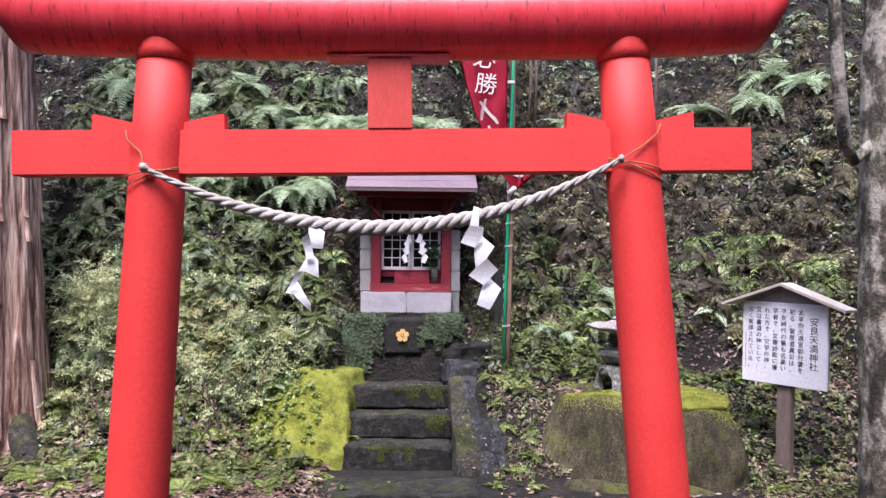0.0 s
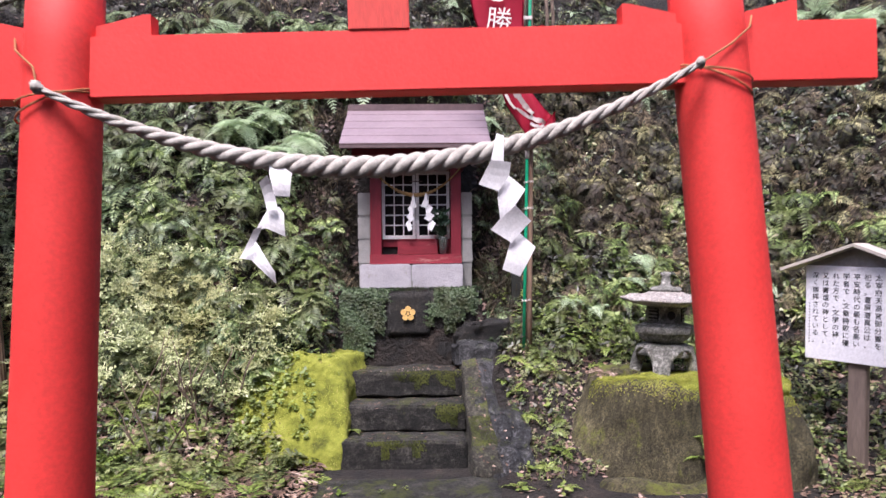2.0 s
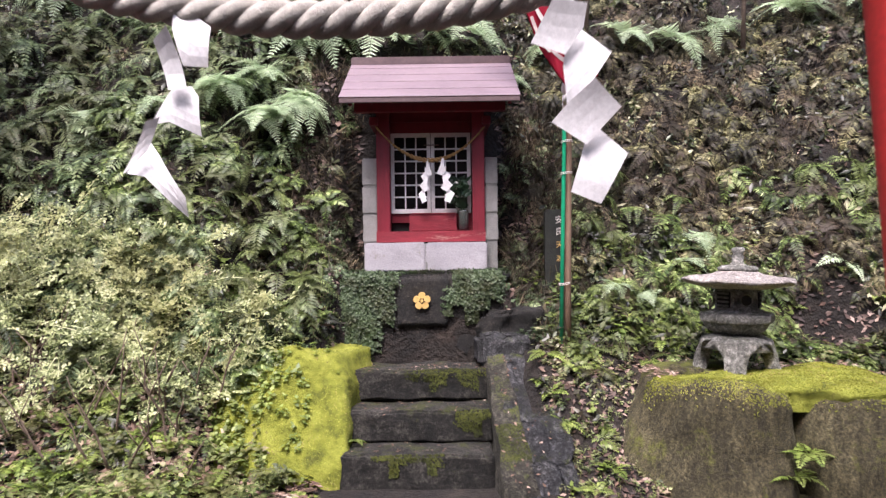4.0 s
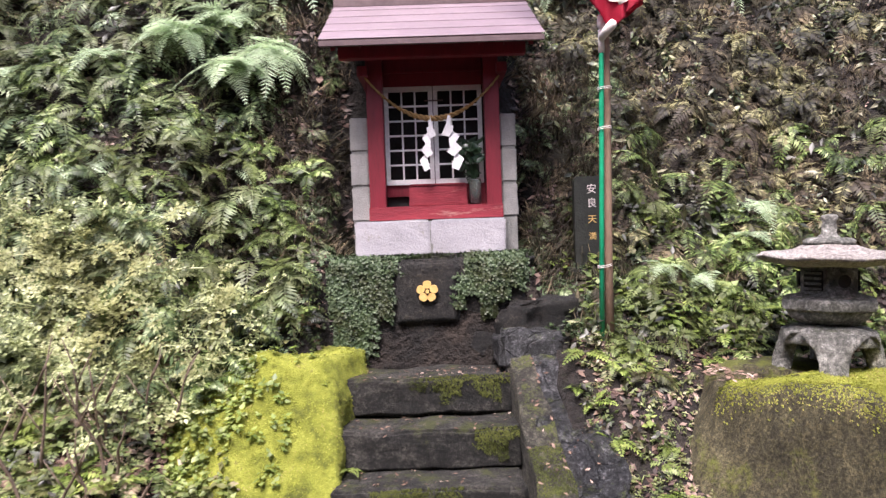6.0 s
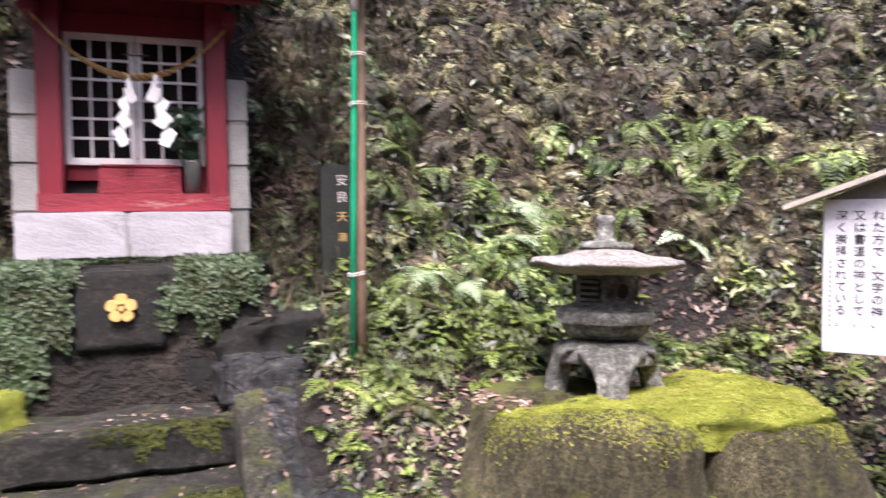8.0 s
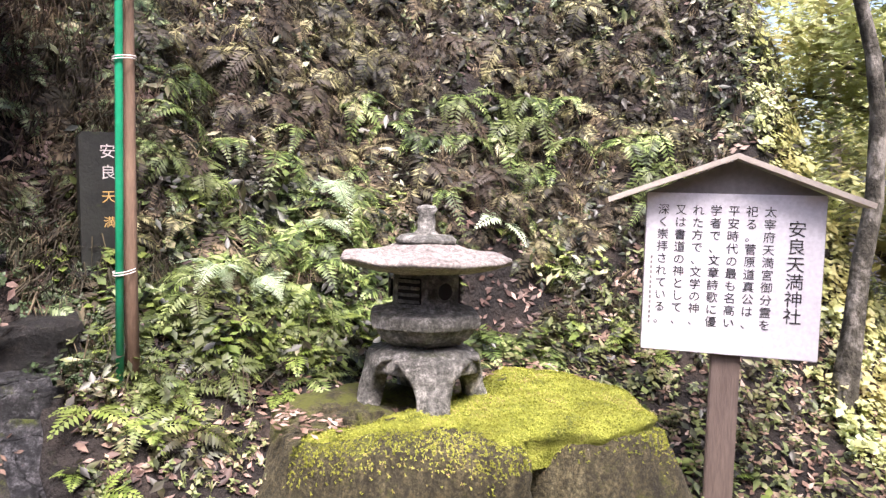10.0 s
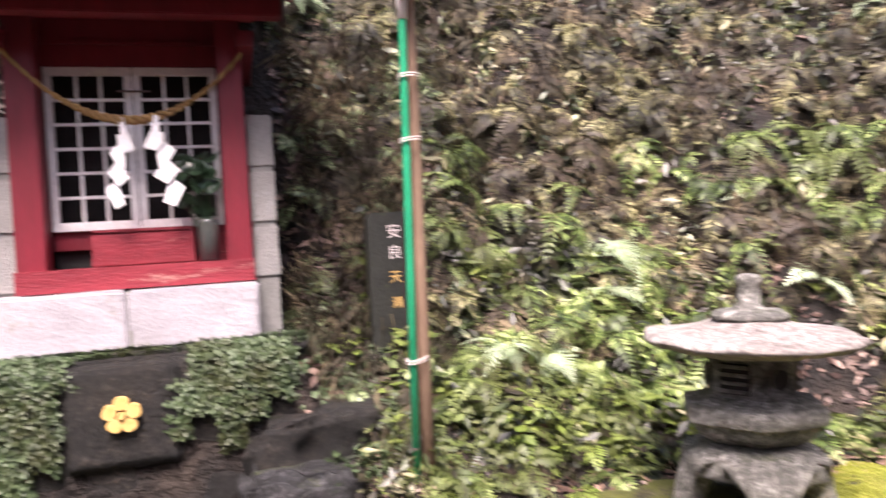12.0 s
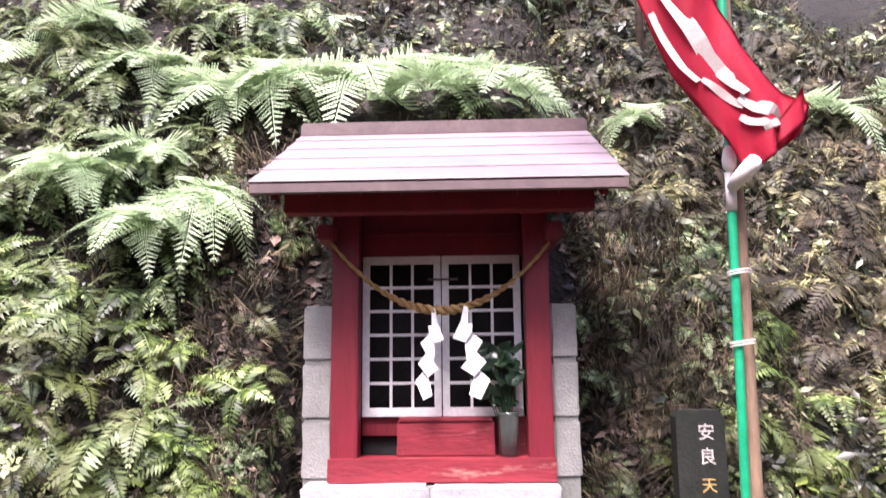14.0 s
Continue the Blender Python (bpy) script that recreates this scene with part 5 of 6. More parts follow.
sprigs = [sprig(7, 0.09, 0.038, 0.27) for _ in range(5)] + [sprig(5, 0.08, 0.065, 0.22, 0.8, 0.4) for _ in range(3)]
p, n = spots(6800, X0, X1, 6.1, 10.5, lambda x, y: (land(x, y) > 0.12) & away(x, y) & open_slope(x, y), 0.0, 0.85, 1.1, 4.0)
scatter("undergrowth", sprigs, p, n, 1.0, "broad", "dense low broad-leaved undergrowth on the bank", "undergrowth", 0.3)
p, n = spots(10000, X0, X1, 4.5, 10.5, lambda x, y: land(x, y) < 0.9, 0.008, 0.3, 2.0, 2.0)
scatter("leaf_litter", [fallen() for _ in range(6)], p, n, 0.8, "litter", "fallen brown leaves strewn over the soil", "leaf litter", 0.0)
p, n = spots(5200, X0, X1, 6.9, 9.6, lambda x, y: away(x, y) & (land(x, y) > 0.85), 0.02, 0.7, 1.3, 3.5)
x, y = R.uniform(2.5, 3.4, 500), R.uniform(7.15, 7.7, 500)
p, n = np.concatenate([p, np.stack([x, y, land(x, y) + 0.01], -1)]), np.concatenate([n, normal_at(x, y)])
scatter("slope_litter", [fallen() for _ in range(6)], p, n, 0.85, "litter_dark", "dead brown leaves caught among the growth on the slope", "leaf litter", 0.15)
tufts = [tuft(8, 0.26, 1.3, 0.0028) for _ in range(5)]
p, n = spots(3200, X0, X1, 6.6, 10.5, lambda x, y: land(x, y) > 0.7, 0.0, 0.8, 1.0, 7.0)
scatter("dry_grass", tufts, p, n, 1.0, "straw_grass", "hanging dry grass and fine roots on the bank", "grass", 0.2)


def spray(shoots, length, size):
    """A thin twig with side shoots, each carrying small leaves in a loose flat layer."""
    s = Shape()
    bend = np.array((length, R.uniform(-0.1, 0.1) * length, length * R.uniform(-0.05, 0.35)))
    s.blade([(0, 0, 0), bend * 0.5 + (0, 0, 0.02), bend], 0.003)
    for k in range(shoots):
        u = 0.2 + 0.8 * (k + 0.5) / shoots
        a = (1 if k % 2 else -1) * R.uniform(0.5, 1.1)
        d = np.array((math.cos(a), math.sin(a), R.uniform(-0.1, 0.4)))
        l = length * R.uniform(0.3, 0.55) * (1.1 - 0.5 * u)
        q = bend * u
        s.blade([q, q + d * l * 0.5, q + d * l], 0.0016)
        for j in range(6):
            at = q + d * l * (0.2 + 0.16 * j)
            b = a + (1 if j % 2 else -1) * R.uniform(0.5, 1.2)
            out = np.array((math.cos(b), math.sin(b), R.uniform(-0.35, 0.5)))
            side = np.cross(out, (R.uniform(-0.4, 0.4), R.uniform(-0.4, 0.4), 1))
            side /= np.linalg.norm(side) + 1e-9
            z = size * R.uniform(0.65, 1.25)
            s.leaf(at, at + out / np.linalg.norm(out) * z, z * 0.3, side)
    return s.arrays()


# sprawling pale shrub beside the steps: leafy sprays over the bank, with gaps
bush = [spray(7, 0.2, 0.026) for _ in range(8)]
x, y = R.uniform(-3.3, -0.72, 5200), R.uniform(6.15, 7.25, 5200)
z = land(x, y)
gap = np.sin(4.1 * x + 2.2 * y) * np.cos(5.3 * y - 2.7 * x + 1) + 0.6 * np.sin(9.1 * x - 4 * y) * np.cos(8 * y + 3)
thick = np.clip((-x - 0.95) / 0.5, 0.06, 1) * np.clip((z - 0.36) / 0.25, 0, 1) * np.clip((1.75 - z) / 0.4, 0, 1)
ok = (R.uniform(-0.6, 1.1, len(x)) < gap + 0.1) & (R.uniform(0, 1, len(x)) < thick)
x, y, z = x[ok], y[ok], z[ok]
up = R.uniform(0.02, 0.3, len(x)) * np.clip((-x - 0.8) / 0.6, 0.2, 1) * (0.7 + 0.5 * np.sin(3.7 * x + 5.1 * y))
nn = normal_at(x, y)
p = np.stack([x, y, z], -1) + (nn * 0.7 + np.array((0, -0.15, 0.5))) * up[:, None]
scatter("shrub", bush, p, nn + R.normal(0, 0.35, nn.shape), 1.0, "shrub", "sprawling shrub with tiny pale green leaves on the bank", "shrub", 0.3)
# ferns, litter and dry roots that thicken the left bank and the hollows
p, n = spots(520, -3.6, -0.75, 6.85, 8.8, away, 0.04, 0.7, 1.3, 2.0)
p = p + n * R.uniform(0, 0.1, len(p))[:, None]
scatter("bank_ferns", low + droopy, p, n, 1.05, "fern_mid", "green ferns crowding the bank beside the shrine", "ferns", 0.6)
p, n = spots(150, -2.4, -0.72, 6.9, 7.7, None, 0.04, 0.5, 1.6, 4.0)
p = p + n * R.uniform(0, 0.1, len(p))[:, None]
scatter("lime_ferns", low, p, n, 0.95, "fern_lime", "yellow-green ferns on the bank beside the shrine", "ferns", 0.5)
p, n = spots(165, 0.75, 4.4, 7.15, 9.4, lambda x, y: away(x, y) & (land(x, y) < 2.0), 0.05, 0.85, 1.2, 6.5)
p = p + n * R.uniform(0, 0.1, len(p))[:, None]
scatter("drooping_ferns", droopy, p, n, 1.0, "fern_lime", "ferns drooping in clusters over the brown slope", "ferns", 0.55)
p, n = spots(9000, -4.0, -0.5, 5.5, 7.2, None, 0.03)
scatter("foot_litter", [fallen() for _ in range(6)], p, n, 0.85, "litter", "thick fallen leaves at the foot of the bank", "leaf litter", 0.1)
x = np.concatenate([R.uniform(-1.15, -0.52, 450), R.uniform(0.58, 1.2, 450)])
y = R.uniform(7.35, 8.35, 900)
p = np.stack([x, y, land(x, y) + 0.02], -1)
scatter("hanging_roots", [tuft(9, 0.2, 1.6, 0.003) for _ in range(5)], p, normal_at(x, y), 1.0, "straw_grass", "dry roots and straw hanging in the hollows by the shrine", "roots", 0.1)
x, y = np.concatenate([R.uniform(-1.1, -0.5, 1000), R.uniform(0.56, 1.3, 1900)]), R.uniform(7.25, 8.4, 2900)
p = np.stack([x, y, land(x, y) + 0.02], -1)
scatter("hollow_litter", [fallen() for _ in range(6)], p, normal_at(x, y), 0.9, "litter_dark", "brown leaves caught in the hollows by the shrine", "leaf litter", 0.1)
x, y = np.concatenate([R.uniform(-1.05, -0.6, 40), R.uniform(0.6, 1.3, 110)]), R.uniform(7.3, 8.3, 150)
p = np.stack([x, y, land(x, y) + 0.02], -1)
scatter("hollow_ferns", low, p, normal_at(x, y), 0.8, "fern_mid", "small ferns rooted in the hollows by the shrine", "ferns", 0.2)
x, y = R.uniform(0.74, 1.36, 620), R.uniform(6.05, 7.3, 620)
p = np.stack([x, y, land(x, y)], -1)
scatter("verge_plants", [sprig(7, 0.035, 0.024, 0.32) for _ in range(5)] + [tuft(7, 0.06, 0.6, 0.003) for _ in range(3)], p, normal_at(x, y), 0.9, "mixed", "small-leaved plants and grass on the verge by the kerb", "verge plants", 0.5)
x, y = R.uniform(0.74, 1.5, 800), R.uniform(6.05, 7.3, 800)
p = np.stack([x, y, land(x, y) + 0.008], -1)
scatter("verge_litter", [fallen() for _ in range(6)], p, normal_at(x, y), 0.7, "litter_dark", "fallen leaves on the verge by the kerb", "leaf litter", 0.1)
x, y = R.uniform(-3.2, -0.8, 420), R.uniform(5.95, 6.85, 420)
p = np.stack([x, y, land(x, y) + R.uniform(0, 0.06, 420)], -1)
scatter("foot_plants", [sprig(7, 0.1, 0.05, 0.3, 0.9) for _ in range(5)] + [fern_plant(4, 0.2, 10, 0.3, 0) for _ in range(4)], p, normal_at(x, y), 0.95, "mixed", "leafy plants and young ferns at the foot of the bank", "plants", 0.5)
x, y = R.uniform(2.6, 4.4, 700), R.uniform(5.4, 7.2, 700)
p = np.stack([x, y, land(x, y)], -1)
scatter("sign_plants", sprigs, p, normal_at(x, y), 0.9, "mixed", "low leafy plants round the notice board", "plants", 0.4)
x, y = R.uniform(2.5, 4.6, 2600), R.uniform(5.0, 7.2, 2600)
p = np.stack([x, y, land(x, y) + 0.008], -1)
scatter("sign_litter", [fallen() for _ in range(6)], p, normal_at(x, y), 0.8, "litter", "fallen leaves round the notice board", "leaf litter", 0.0)
p, n = spots(420, 0.75, 5.6, 7.4, 9.6, away, 0.04, 0.75, 1.1, 2.5)
p = p + n * R.uniform(0, 0.08, len(p))[:, None]
scatter("yellowing_ferns", droopy, p, n, 0.9, "fern_dry", "yellowing ferns hanging over the brown slope", "ferns", 0.45)
hanging = [sprig(7, 0.1, 0.085, 0.2, 0.8, 0.6) for _ in range(6)]
p, n = spots(760, 0.8, 5.6, 7.0, 9.6, None, 0.01, 0.7, 1.2, 6.0)
scatter("hanging_leaves", hanging, p, n, 0.9, "broad", "drooping leaves over the right-hand bank, shade put into their dark colour", "undergrowth", 0.2)
p, n = spots(520, 0.8, 4.6, 7.2, 9.6, None, 0.03, 0.5, 1.4, 8.0)
scatter("brown_ferns", droopy, p, n, 0.95, "straw_grass", "withered brown ferns on the bank", "ferns", 0.25)
p, n = spots(360, 0.85, 2.9, 6.95, 7.75, None, 0.01, 0.4, 1.7, 1.0)
scatter("slope_plants", [sprig(7, 0.08, 0.05, 0.3, 0.9) for _ in range(4)] + [fern_plant(4, 0.2, 10, 0.3, 0) for _ in range(4)], p, n, 0.95, "fern_lime", "leafy plants and young ferns on the slope by the pole", "plants", 0.4)
# fresh green seedlings at the foot of the bank
fresh = [sprig(6, 0.08, 0.055, 0.34, 0.9) for _ in range(5)] + [fern_plant(5, 0.17, 9, 0.3, 0) for _ in range(3)]
p, n = spots(700, -3.2, 3.6, 5.8, 8.4, lambda x, y: (land(x, y) < 1.4), 0.01, 0.6, 1.6, 9.0)
scatter("seedlings", fresh, p, n, 0.9, "fresh", "bright green seedlings and young ferns low on the bank", "seedlings", 0.6)
p, n = spots(46, -3.0, -1.0, 5.75, 6.7, None, 0.03)
scatter("foot_ferns", fresh[5:], p, n, 1.35, "fresh", "bright green young ferns growing through fallen leaves", "ferns", 0.7)
x, y = R.uniform(-0.6, 0.5, 900), R.uniform(5.6, 6.12, 900)
keep_ = np.sin(7 * x + 2) * np.cos(9 * y) + 0.4 * np.sin(23 * x + 11 * y) > 0.15
p = np.stack([x, y, np.full(900, 0.024)], -1)[keep_]
scatter("flagstone_moss", [sprig(4, 0.008, 0.008, 0.22, 0.9) for _ in range(3)], p, np.tile((0, 0, 1.0), (len(p), 1)), 1.0, "step_moss", "thin moss on the flagstone before the steps", "moss", 0.1)
# moss and leaves on the bank's open shoulder, sunlight put into their colour
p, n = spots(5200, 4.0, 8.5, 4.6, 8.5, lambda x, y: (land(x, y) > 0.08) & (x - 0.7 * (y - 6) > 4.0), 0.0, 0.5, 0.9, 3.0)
scatter("sunny_undergrowth", [sprig(8, 0.09, 0.045, 0.35) for _ in range(5)], p, n, 1.0, "sun_painted", "yellow-green growth on the bank's open shoulder, sunlight put into its colour", "undergrowth", 0.3)


def surface_points(ob, count, facing=None):
    """Points spread over a mesh, with normals."""
    me = ob.data
    me.calc_loop_triangles()
    tri = np.zeros(len(me.loop_triangles) * 3, int)
    me.loop_triangles.foreach_get("vertices", tri)
    co = np.zeros(len(me.vertices) * 3)
    me.vertices.foreach_get("co", co)
    t = co.reshape(-1, 3)[tri.reshape(-1, 3)]
    c = np.cross(t[:, 1] - t[:, 0], t[:, 2] - t[:, 0])
    area = np.linalg.norm(c, axis=1)
    nn = c / (area[:, None] + 1e-12)
    if facing is not None:
        area = area * facing(t.mean(1), nn)
    i = R.choice(len(t), count, p=area / area.sum())
    a, b = np.sqrt(R.uniform(0, 1, count)), R.uniform(0, 1, count)
    pts = t[i, 0] * (1 - a)[:, None] + t[i, 1] * (a * (1 - b))[:, None] + t[i, 2] * (a * b)[:, None]
    return pts, nn[i]


moss_tufts = [sprig(4, 0.006, 0.007, 0.22, 0.9) for _ in range(4)]
ob = bpy.data.objects["mossy_stone"]
p, n = surface_points(ob, 8500, lambda c, m: (m[:, 2] > -0.2) * 1.0)
scatter("moss_tufts", moss_tufts, p, n, 1.0, "moss_blade", "soft bright moss on the stone beside the steps", "moss", 0.1)
ob = bpy.data.objects["moss_cap"]
p, n = surface_points(ob, 8500, lambda c, m: (m[:, 2] > 0.1) * 1.0)
for name_ in ("rock", "side_rock"):
    q, m_ = surface_points(bpy.data.objects[name_], 3000, lambda c, m: (c[:, 1] < 6.5) * np.clip((c[:, 2] - 0.47 - 0.05 * np.sin(9 * c[:, 0])) / 0.13, 0, 1) ** 2)
    p, n = np.concatenate([p, q[m_[:, 2] > 0.15]]), np.concatenate([n, m_[m_[:, 2] > 0.15]])
scatter("boulder_moss", moss_tufts, p, n, 1.0, "moss_blade", "soft bright moss on the boulder's flat top", "moss", 0.1)
p, n = surface_points(bpy.data.objects["mossy_stone"], 620, lambda c, m: (m[:, 2] > 0.0) * (m[:, 1] < 0.2) * (np.clip((-c[:, 0] - 0.55) / 0.6, 0, 1)) ** 1.6)
scatter("moss_seedlings", fresh[:5], p, n, 0.6, "fresh", "little green plants rooted in moss", "seedlings", 0.6)
# scraps of leaf and twig on the steps and the kerb
pts, nrm = [], []
for name_ in ("stone_step", "stone_step.001", "stone_step.002"):
    q, m_ = surface_points(bpy.data.objects[name_], 110, lambda c, m: (m[:, 2] > 0.5) * (c[:, 1] < 7.2) * 1.0)
    pts.append(q), nrm.append(m_)
for name_ in ("kerb_stone", "kerb_stone.001"):
    q, m_ = surface_points(bpy.data.objects[name_], 60, lambda c, m: (m[:, 2] > 0.4) * 1.0)
    pts.append(q), nrm.append(m_)
p, n = np.concatenate(pts) + (0, 0, 0.003), np.concatenate(nrm)
scatter("step_litter", [fallen() for _ in range(5)] + [tuft(3, 0.05, 0.9, 0.0016) for _ in range(2)], p, n, 0.42, "litter", "scraps of dead leaf and straw on the steps", "leaf litter", 0.0)
q, m_ = surface_points(bpy.data.objects["kerb_stone"], 1200, lambda c, m: (m[:, 2] > 0.3) * (c[:, 2] < 0.36) * (np.sin(13 * c[:, 1]) > -0.4))
scatter("kerb_moss", moss_tufts, q, m_, 0.75, "step_moss", "thin moss on the kerb's edge stone", "moss", 0.1)
x, y = R.uniform(1.3, 2.75, 650), R.uniform(6.45, 7.05, 650)
p = np.stack([x, y, np.maximum(land(x, y), 0.635) + 0.006], -1)
scatter("lantern_litter", [fallen() for _ in range(5)], p, np.tile((0, 0, 1.0), (650, 1)), 0.7, "litter", "fallen brown leaves round the stone lantern", "leaf litter", 0.0)
pts, nrm = [], []
for name_, x0, x1, drop in (("stone_step.002", -0.12, 0.4, 0.1), ("stone_step.001", 0.2, 0.42, 0.12), ("stone_step", -0.3, 0.1, 0.07)):
    ob = bpy.data.objects[name_]
    top_z = max(v.co.z for v in ob.data.vertices)
    q, m_ = surface_points(ob, 900, lambda c, m: (m[:, 1] < -0.4) * (c[:, 0] > x0) * (c[:, 0] < x1) * (c[:, 2] > top_z - drop - 0.05 * np.sin(27 * c[:, 0]) - 0.03 * np.sin(61 * c[:, 0])))
    pts.append(q), nrm.append(m_)
scatter("step_moss", moss_tufts, np.concatenate(pts), np.concatenate(nrm), 1.1, "step_moss", "olive moss clinging to the risers of the steps", "moss", 0.1)
for x, y, z, k in ((-0.44, 6.66, 0.22, 6), (2.06, 6.0, 0.3, 8), (1.98, 5.98, 0.18, 7)):
    young = thing("young_fern", "small bright green fern rooted in a crack of stone", "fern", pose(x, y, z), "young ferns in the cracks")
    v, f = fern_plant(k, 0.13 if x < 0 else 0.26, 12, 0.28, 0)
    fo = new("fronds", quads_mesh("fronds", v, f, "fresh"))
    fo.parent = young
# creeper over the plinth, clear of the crest
tiny = [sprig(7, 0.03, 0.014, 0.42, 0.9) for _ in range(5)]
ob = bpy.data.objects["front_slab"]


def ragged(c):
    return 0.05 * np.sin(31 * c[:, 0] + 7 * c[:, 2]) + 0.04 * np.sin(19 * c[:, 2] - 23 * c[:, 0] + 1) + 0.03 * np.sin(57 * c[:, 0])


p, n = surface_points(ob, 5200, lambda c, m: (m[:, 1] < -0.3) * ((c[:, 0] < -0.2 + 0.5 * ragged(c)) * (c[:, 2] > 0.66 + ragged(c) + 0.4 * np.clip((c[:, 0] + 0.42) / 0.2, 0, 1)) + (c[:, 0] > 0.15 + 0.4 * ragged(c)) * (c[:, 2] > 0.95 + ragged(c) + 0.15 * np.clip((c[:, 0] - 0.3) / 0.3, 0, 1))))
scatter("creeper", tiny, p, n, 1.0, "creeper", "fine dark green creeper over the stone plinth", "creeper", 0.2)
x, y = np.concatenate([R.uniform(-0.95, -0.5, 700), R.uniform(0.5, 1.0, 600)]), R.uniform(7.0, 7.6, 1300)
p = np.stack([x, y, land(x, y) + 0.015], -1)
scatter("bank_creeper", tiny, p, normal_at(x, y), 1.15, "creeper", "fine creeper spreading from the plinth over the bank", "creeper", 0.2)
p, n = surface_points(bpy.data.objects["top_slab"], 900, lambda c, m: (m[:, 2] > 0.3) * (c[:, 1] < 7.33))
scatter("plinth_moss", tiny, p, n, 0.6, "creeper", "low moss along the plinth's edge", "moss", 0.4)

# tall ferns, each a plant with its own fronds
FRONDS = []
for k in range(4):
    s = Shape()
    frond(s, (0, 0, 0), (1, 0, 0.55 + 0.15 * k), 0.6, 0.75 + 0.25 * k, 26, 0.42, 8)
    v, f = s.arrays()
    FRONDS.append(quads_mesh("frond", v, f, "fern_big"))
rng = random.Random(3)


def tall_fern(x, y, size, count, lean=-90, spread=120, lift=0.12):
    f = thing("fern", "tall pale green fern with arching lacy fronds on the bank", "fern", pose(x, y, float(land(np.array([x]), np.array([y]))[0]) + lift), "tall ferns")
    for k in range(count):
        ob = new("frond", FRONDS[rng.randrange(4)])
        ob.parent = f
        a = lean + spread * (2 * (k + 0.5) / count - 1) + rng.uniform(-12, 12)
        q = size * rng.uniform(0.65, 1.15)
        ob.matrix_basis = pose(0, 0, 0, rng.uniform(-15, 15), rng.uniform(-30, 12), a) @ Matrix.Diagonal((q, q, q, 1))


for x, y, size, count, lift in ((-0.98, 7.8, 0.6, 13, 0.36), (-1.2, 7.74, 0.64, 14, 0.38), (-1.55, 7.76, 0.62, 13, 0.34), (-1.3, 7.95, 0.55, 10, 0.2), (-1.0, 7.9, 0.55, 8, 0.15), (-2.0, 7.75, 0.6, 6, 0.1), (-2.6, 7.7, 0.55, 6, 0.1), (-0.75, 8.2, 0.85, 10, 0.15), (-1.05, 8.25, 0.85, 10, 0.15), (-1.45, 8.3, 0.8, 9, 0.12), (-0.4, 8.25, 0.85, 10, 0.15), (-0.05, 8.3, 0.8, 9, 0.15), (0.3, 8.3, 0.8, 9, 0.15),
                                (0.68, 8.42, 0.6, 8, 0.12), (-1.8, 8.4, 0.75, 7, 0.12), (-2.3, 8.5, 0.7, 6, 0.12), (1.05, 8.62, 0.6, 8, 0.12), (1.9, 9.1, 0.65, 8, 0.12), (2.35, 9.05, 0.7, 8, 0.12), (2.8, 9.2, 0.7, 7, 0.12), (2.05, 7.75, 0.5, 6, 0.12), (1.9, 7.5, 0.4, 5, 0.12), (3.5, 9.2, 0.8, 8, 0.12), (4.2, 8.9, 0.9, 9, 0.12), (4.7, 8.7, 0.9, 9, 0.12), (4.5, 9.3, 0.9, 8, 0.12),
                                (1.35, 7.25, 0.32, 5, 0.1), (1.55, 7.3, 0.35, 5, 0.1), (-0.4, 9.2, 0.8, 6, 0.12), (0.6, 9.3, 0.8, 6, 0.12), (-3.2, 8.6, 0.9, 6, 0.12)):
    tall_fern(x, y, size, count, lift=lift)

# twigs and bare stems
rng = random.Random(8)
for k in range(26):
    x, y = rng.uniform(-2.8, -1.35), rng.uniform(6.25, 6.9)
    z = float(land(np.array([x]), np.array([y]))[0])
    a, l = rng.uniform(0, 6.28), rng.uniform(0.25, 0.65)
    pts = [Vector((x, y, z - 0.02))]
    for j in range(5):
        pts.append(pts[-1] + Vector((math.cos(a) * l * 0.1 + rng.gauss(0, 0.02), -0.03 * l + rng.gauss(0, 0.015), l * 0.2)))
    bm = tube(pts, [0.009, 0.008, 0.007, 0.006, 0.004, 0.002], 6)
    for s in (-1, 1):
        fork = pts[2 if s < 0 else 3]
        bm = tube([fork, fork + Vector((s * 0.05 * l, -0.02, 0.1 * l)), fork + Vector((s * 0.16 * l, -0.03, 0.3 * l))], [0.005, 0.004, 0.002], 5, bm)
    solid("twig", bm, "twig", "bare grey-brown forked twig rising through the shrub", "twig", True, group="twigs in the shrub")

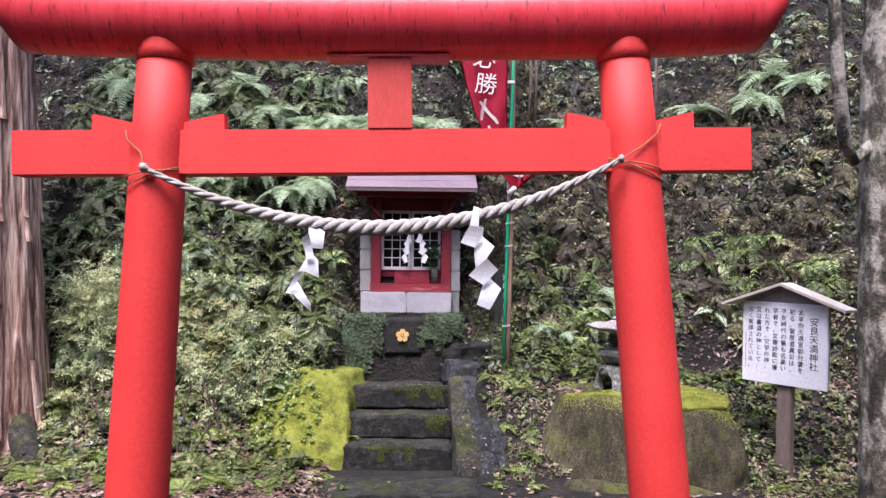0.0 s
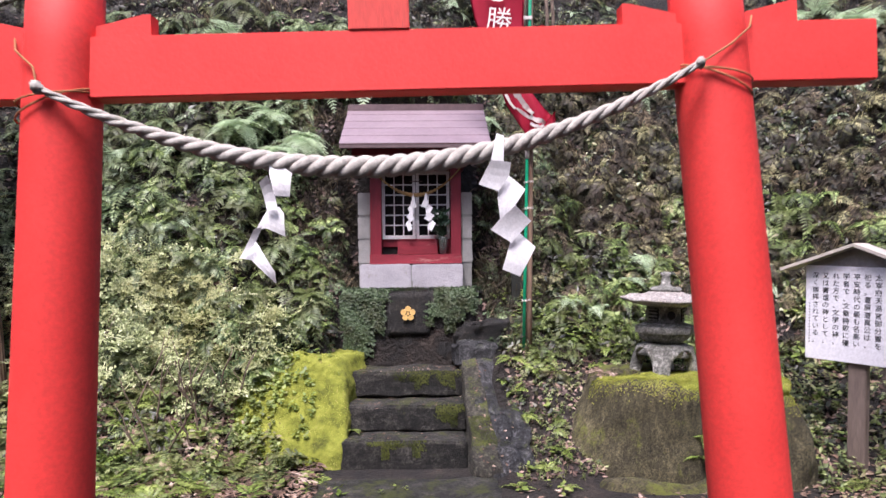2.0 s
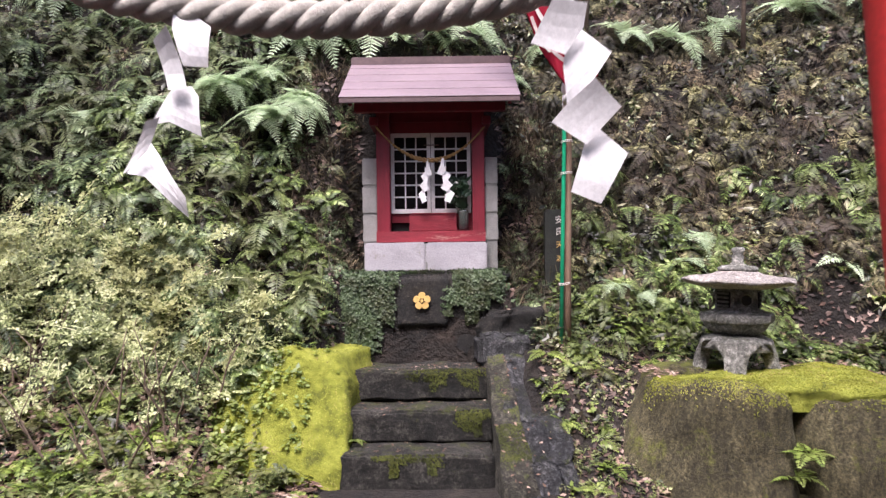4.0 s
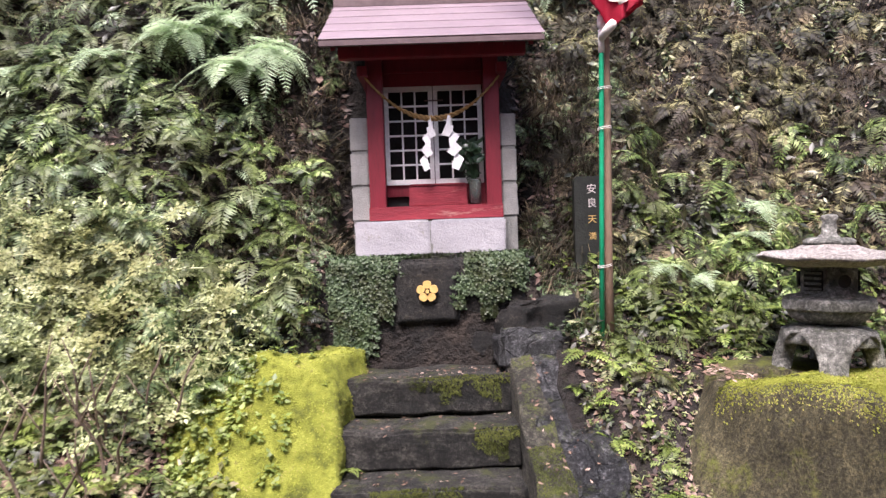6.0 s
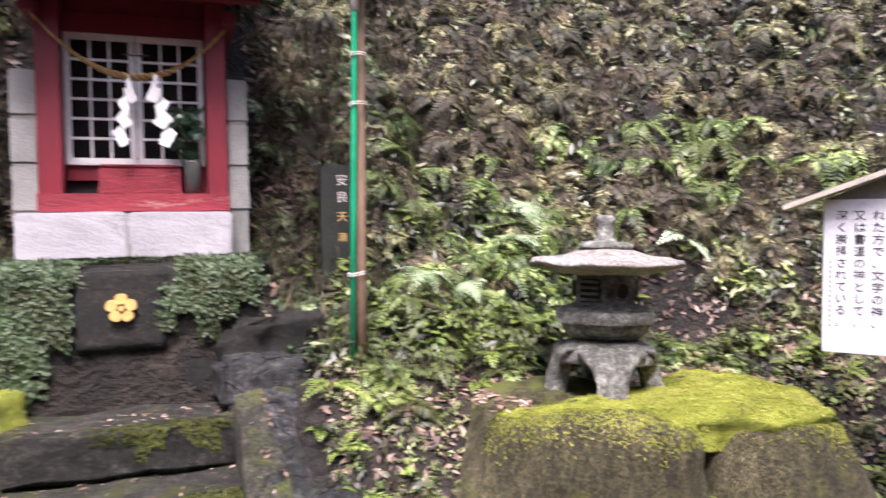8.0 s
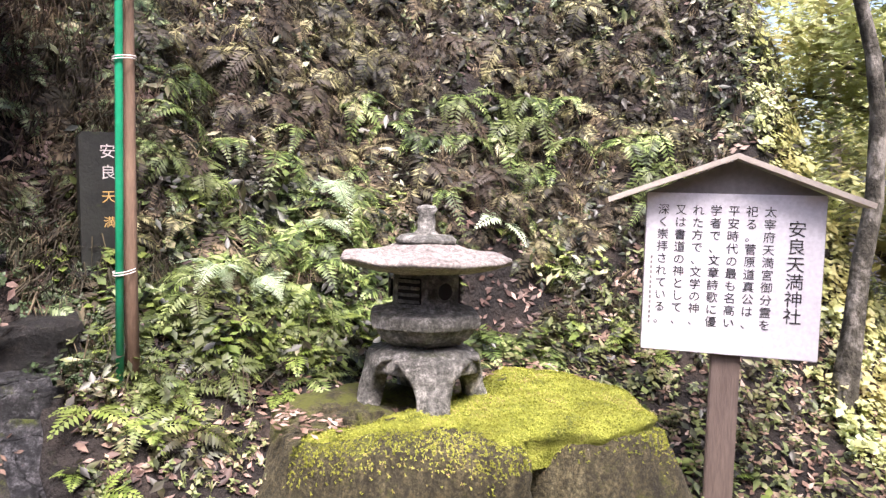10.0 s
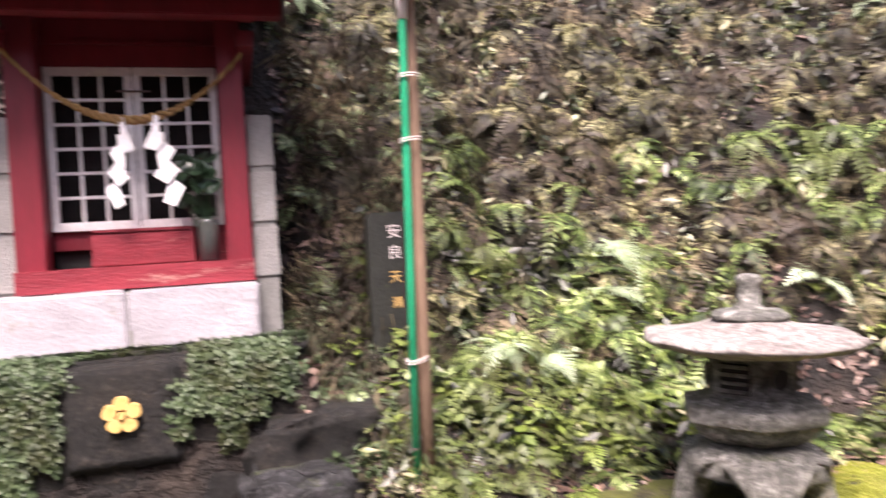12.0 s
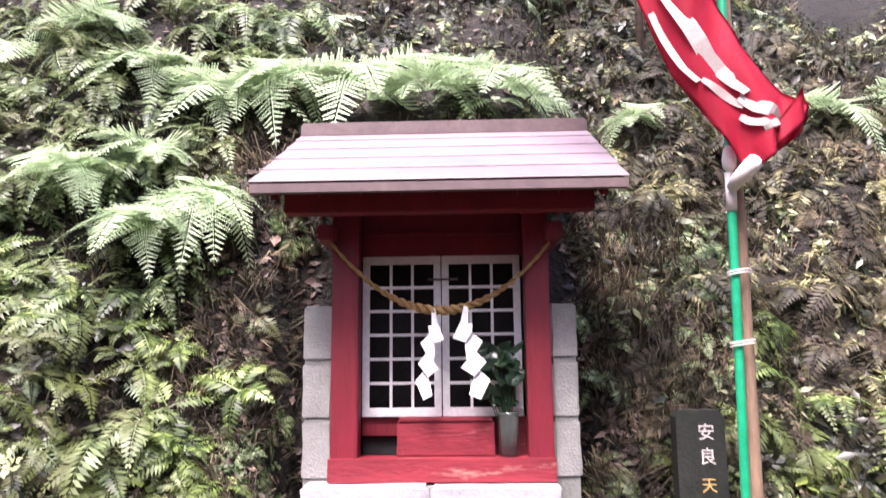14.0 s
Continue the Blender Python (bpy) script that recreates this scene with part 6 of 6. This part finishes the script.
# trees beyond the shoulder of the bank, sunlight put into the leaf colour
def leafy_tree(x, y, height, spread, count, seed):
    rg = random.Random(seed)
    z = float(land(np.array([x]), np.array([y]))[0])
    t = thing("sunlit_tree", "young tree behind the bank, sunlight put into its yellow-green leaf colour", "tree", None, "trees beyond the bank")
    stem = [Vector((x, y, z - 0.2)), Vector((x + 0.1, y, z + height * 0.4)), Vector((x - 0.05, y, z + height))]
    part("trunk", tube(stem, [0.08, 0.06, 0.025], 10), "bark_grey", t, smooth=True)
    ends_ = []
    for k in range(7):
        a = rg.uniform(0, 6.28)
        b = stem[1].lerp(stem[2], rg.uniform(-0.5, 0.95))
        e = b + Vector((math.cos(a) * spread * rg.uniform(0.5, 1), math.sin(a) * spread * rg.uniform(0.5, 1), rg.uniform(0.1, 0.8)))
        part("limb", tube([b, b.lerp(e, 0.5) + Vector((0, 0, 0.1)), e], [0.03, 0.02, 0.008], 6), "bark_grey", t)
        ends_.append((b, e))
    pts = []
    for k in range(count):
        b, e = ends_[rg.randrange(7)]
        c = b.lerp(e, rg.uniform(0.3, 1.1))
        pts.append((c.x + rg.gauss(0, 0.22), c.y + rg.gauss(0, 0.22), c.z + rg.gauss(0, 0.18)))
    at = np.array(pts)
    ob = scatter("crown", [sprig(8, 0.12, 0.085, 0.3) for _ in range(3)], at, np.tile((0, 0, 1.0), (len(at), 1)), 1.0, "sun_painted", "", "", 0.3)
    for key in ("label", "category", "kind"):
        if key in ob:
            del ob[key]
    ob.parent = t


for k, (x, y, h, s) in enumerate(((6.2, 6.6, 2.2, 1.3), (7.2, 7.8, 2.6, 1.7), (5.4, 6.4, 2.4, 0.9), (7.8, 6.0, 2.6, 1.7), (8.6, 8.4, 3.2, 2.0))):
    leafy_tree(x, y, h, s, 1000, k)

solid("fallen_branch", tube([(-4.5, 8.75, 4.0), (-4.05, 8.7, 4.15), (-3.5, 8.65, 4.4), (-3.1, 8.7, 4.5)], [0.035, 0.03, 0.028, 0.02], 8), "bark_grey", "pale fallen branch caught on the upper bank", "branch", True)
for x, y, h in ((1.18, 8.9, 1.6), (1.42, 9.0, 1.4), (1.5, 9.1, 1.5), (2.95, 9.0, 1.8)):
    z = float(land(np.array([x]), np.array([y]))[0])
    solid("sapling", tube([(x, y, z - 0.1), (x + 0.03, y, z + h * 0.5), (x - 0.02, y, z + h)], [0.025, 0.02, 0.014], 8), "twig", "thin bare brown sapling on the upper bank", "sapling", True, group="saplings on the bank")
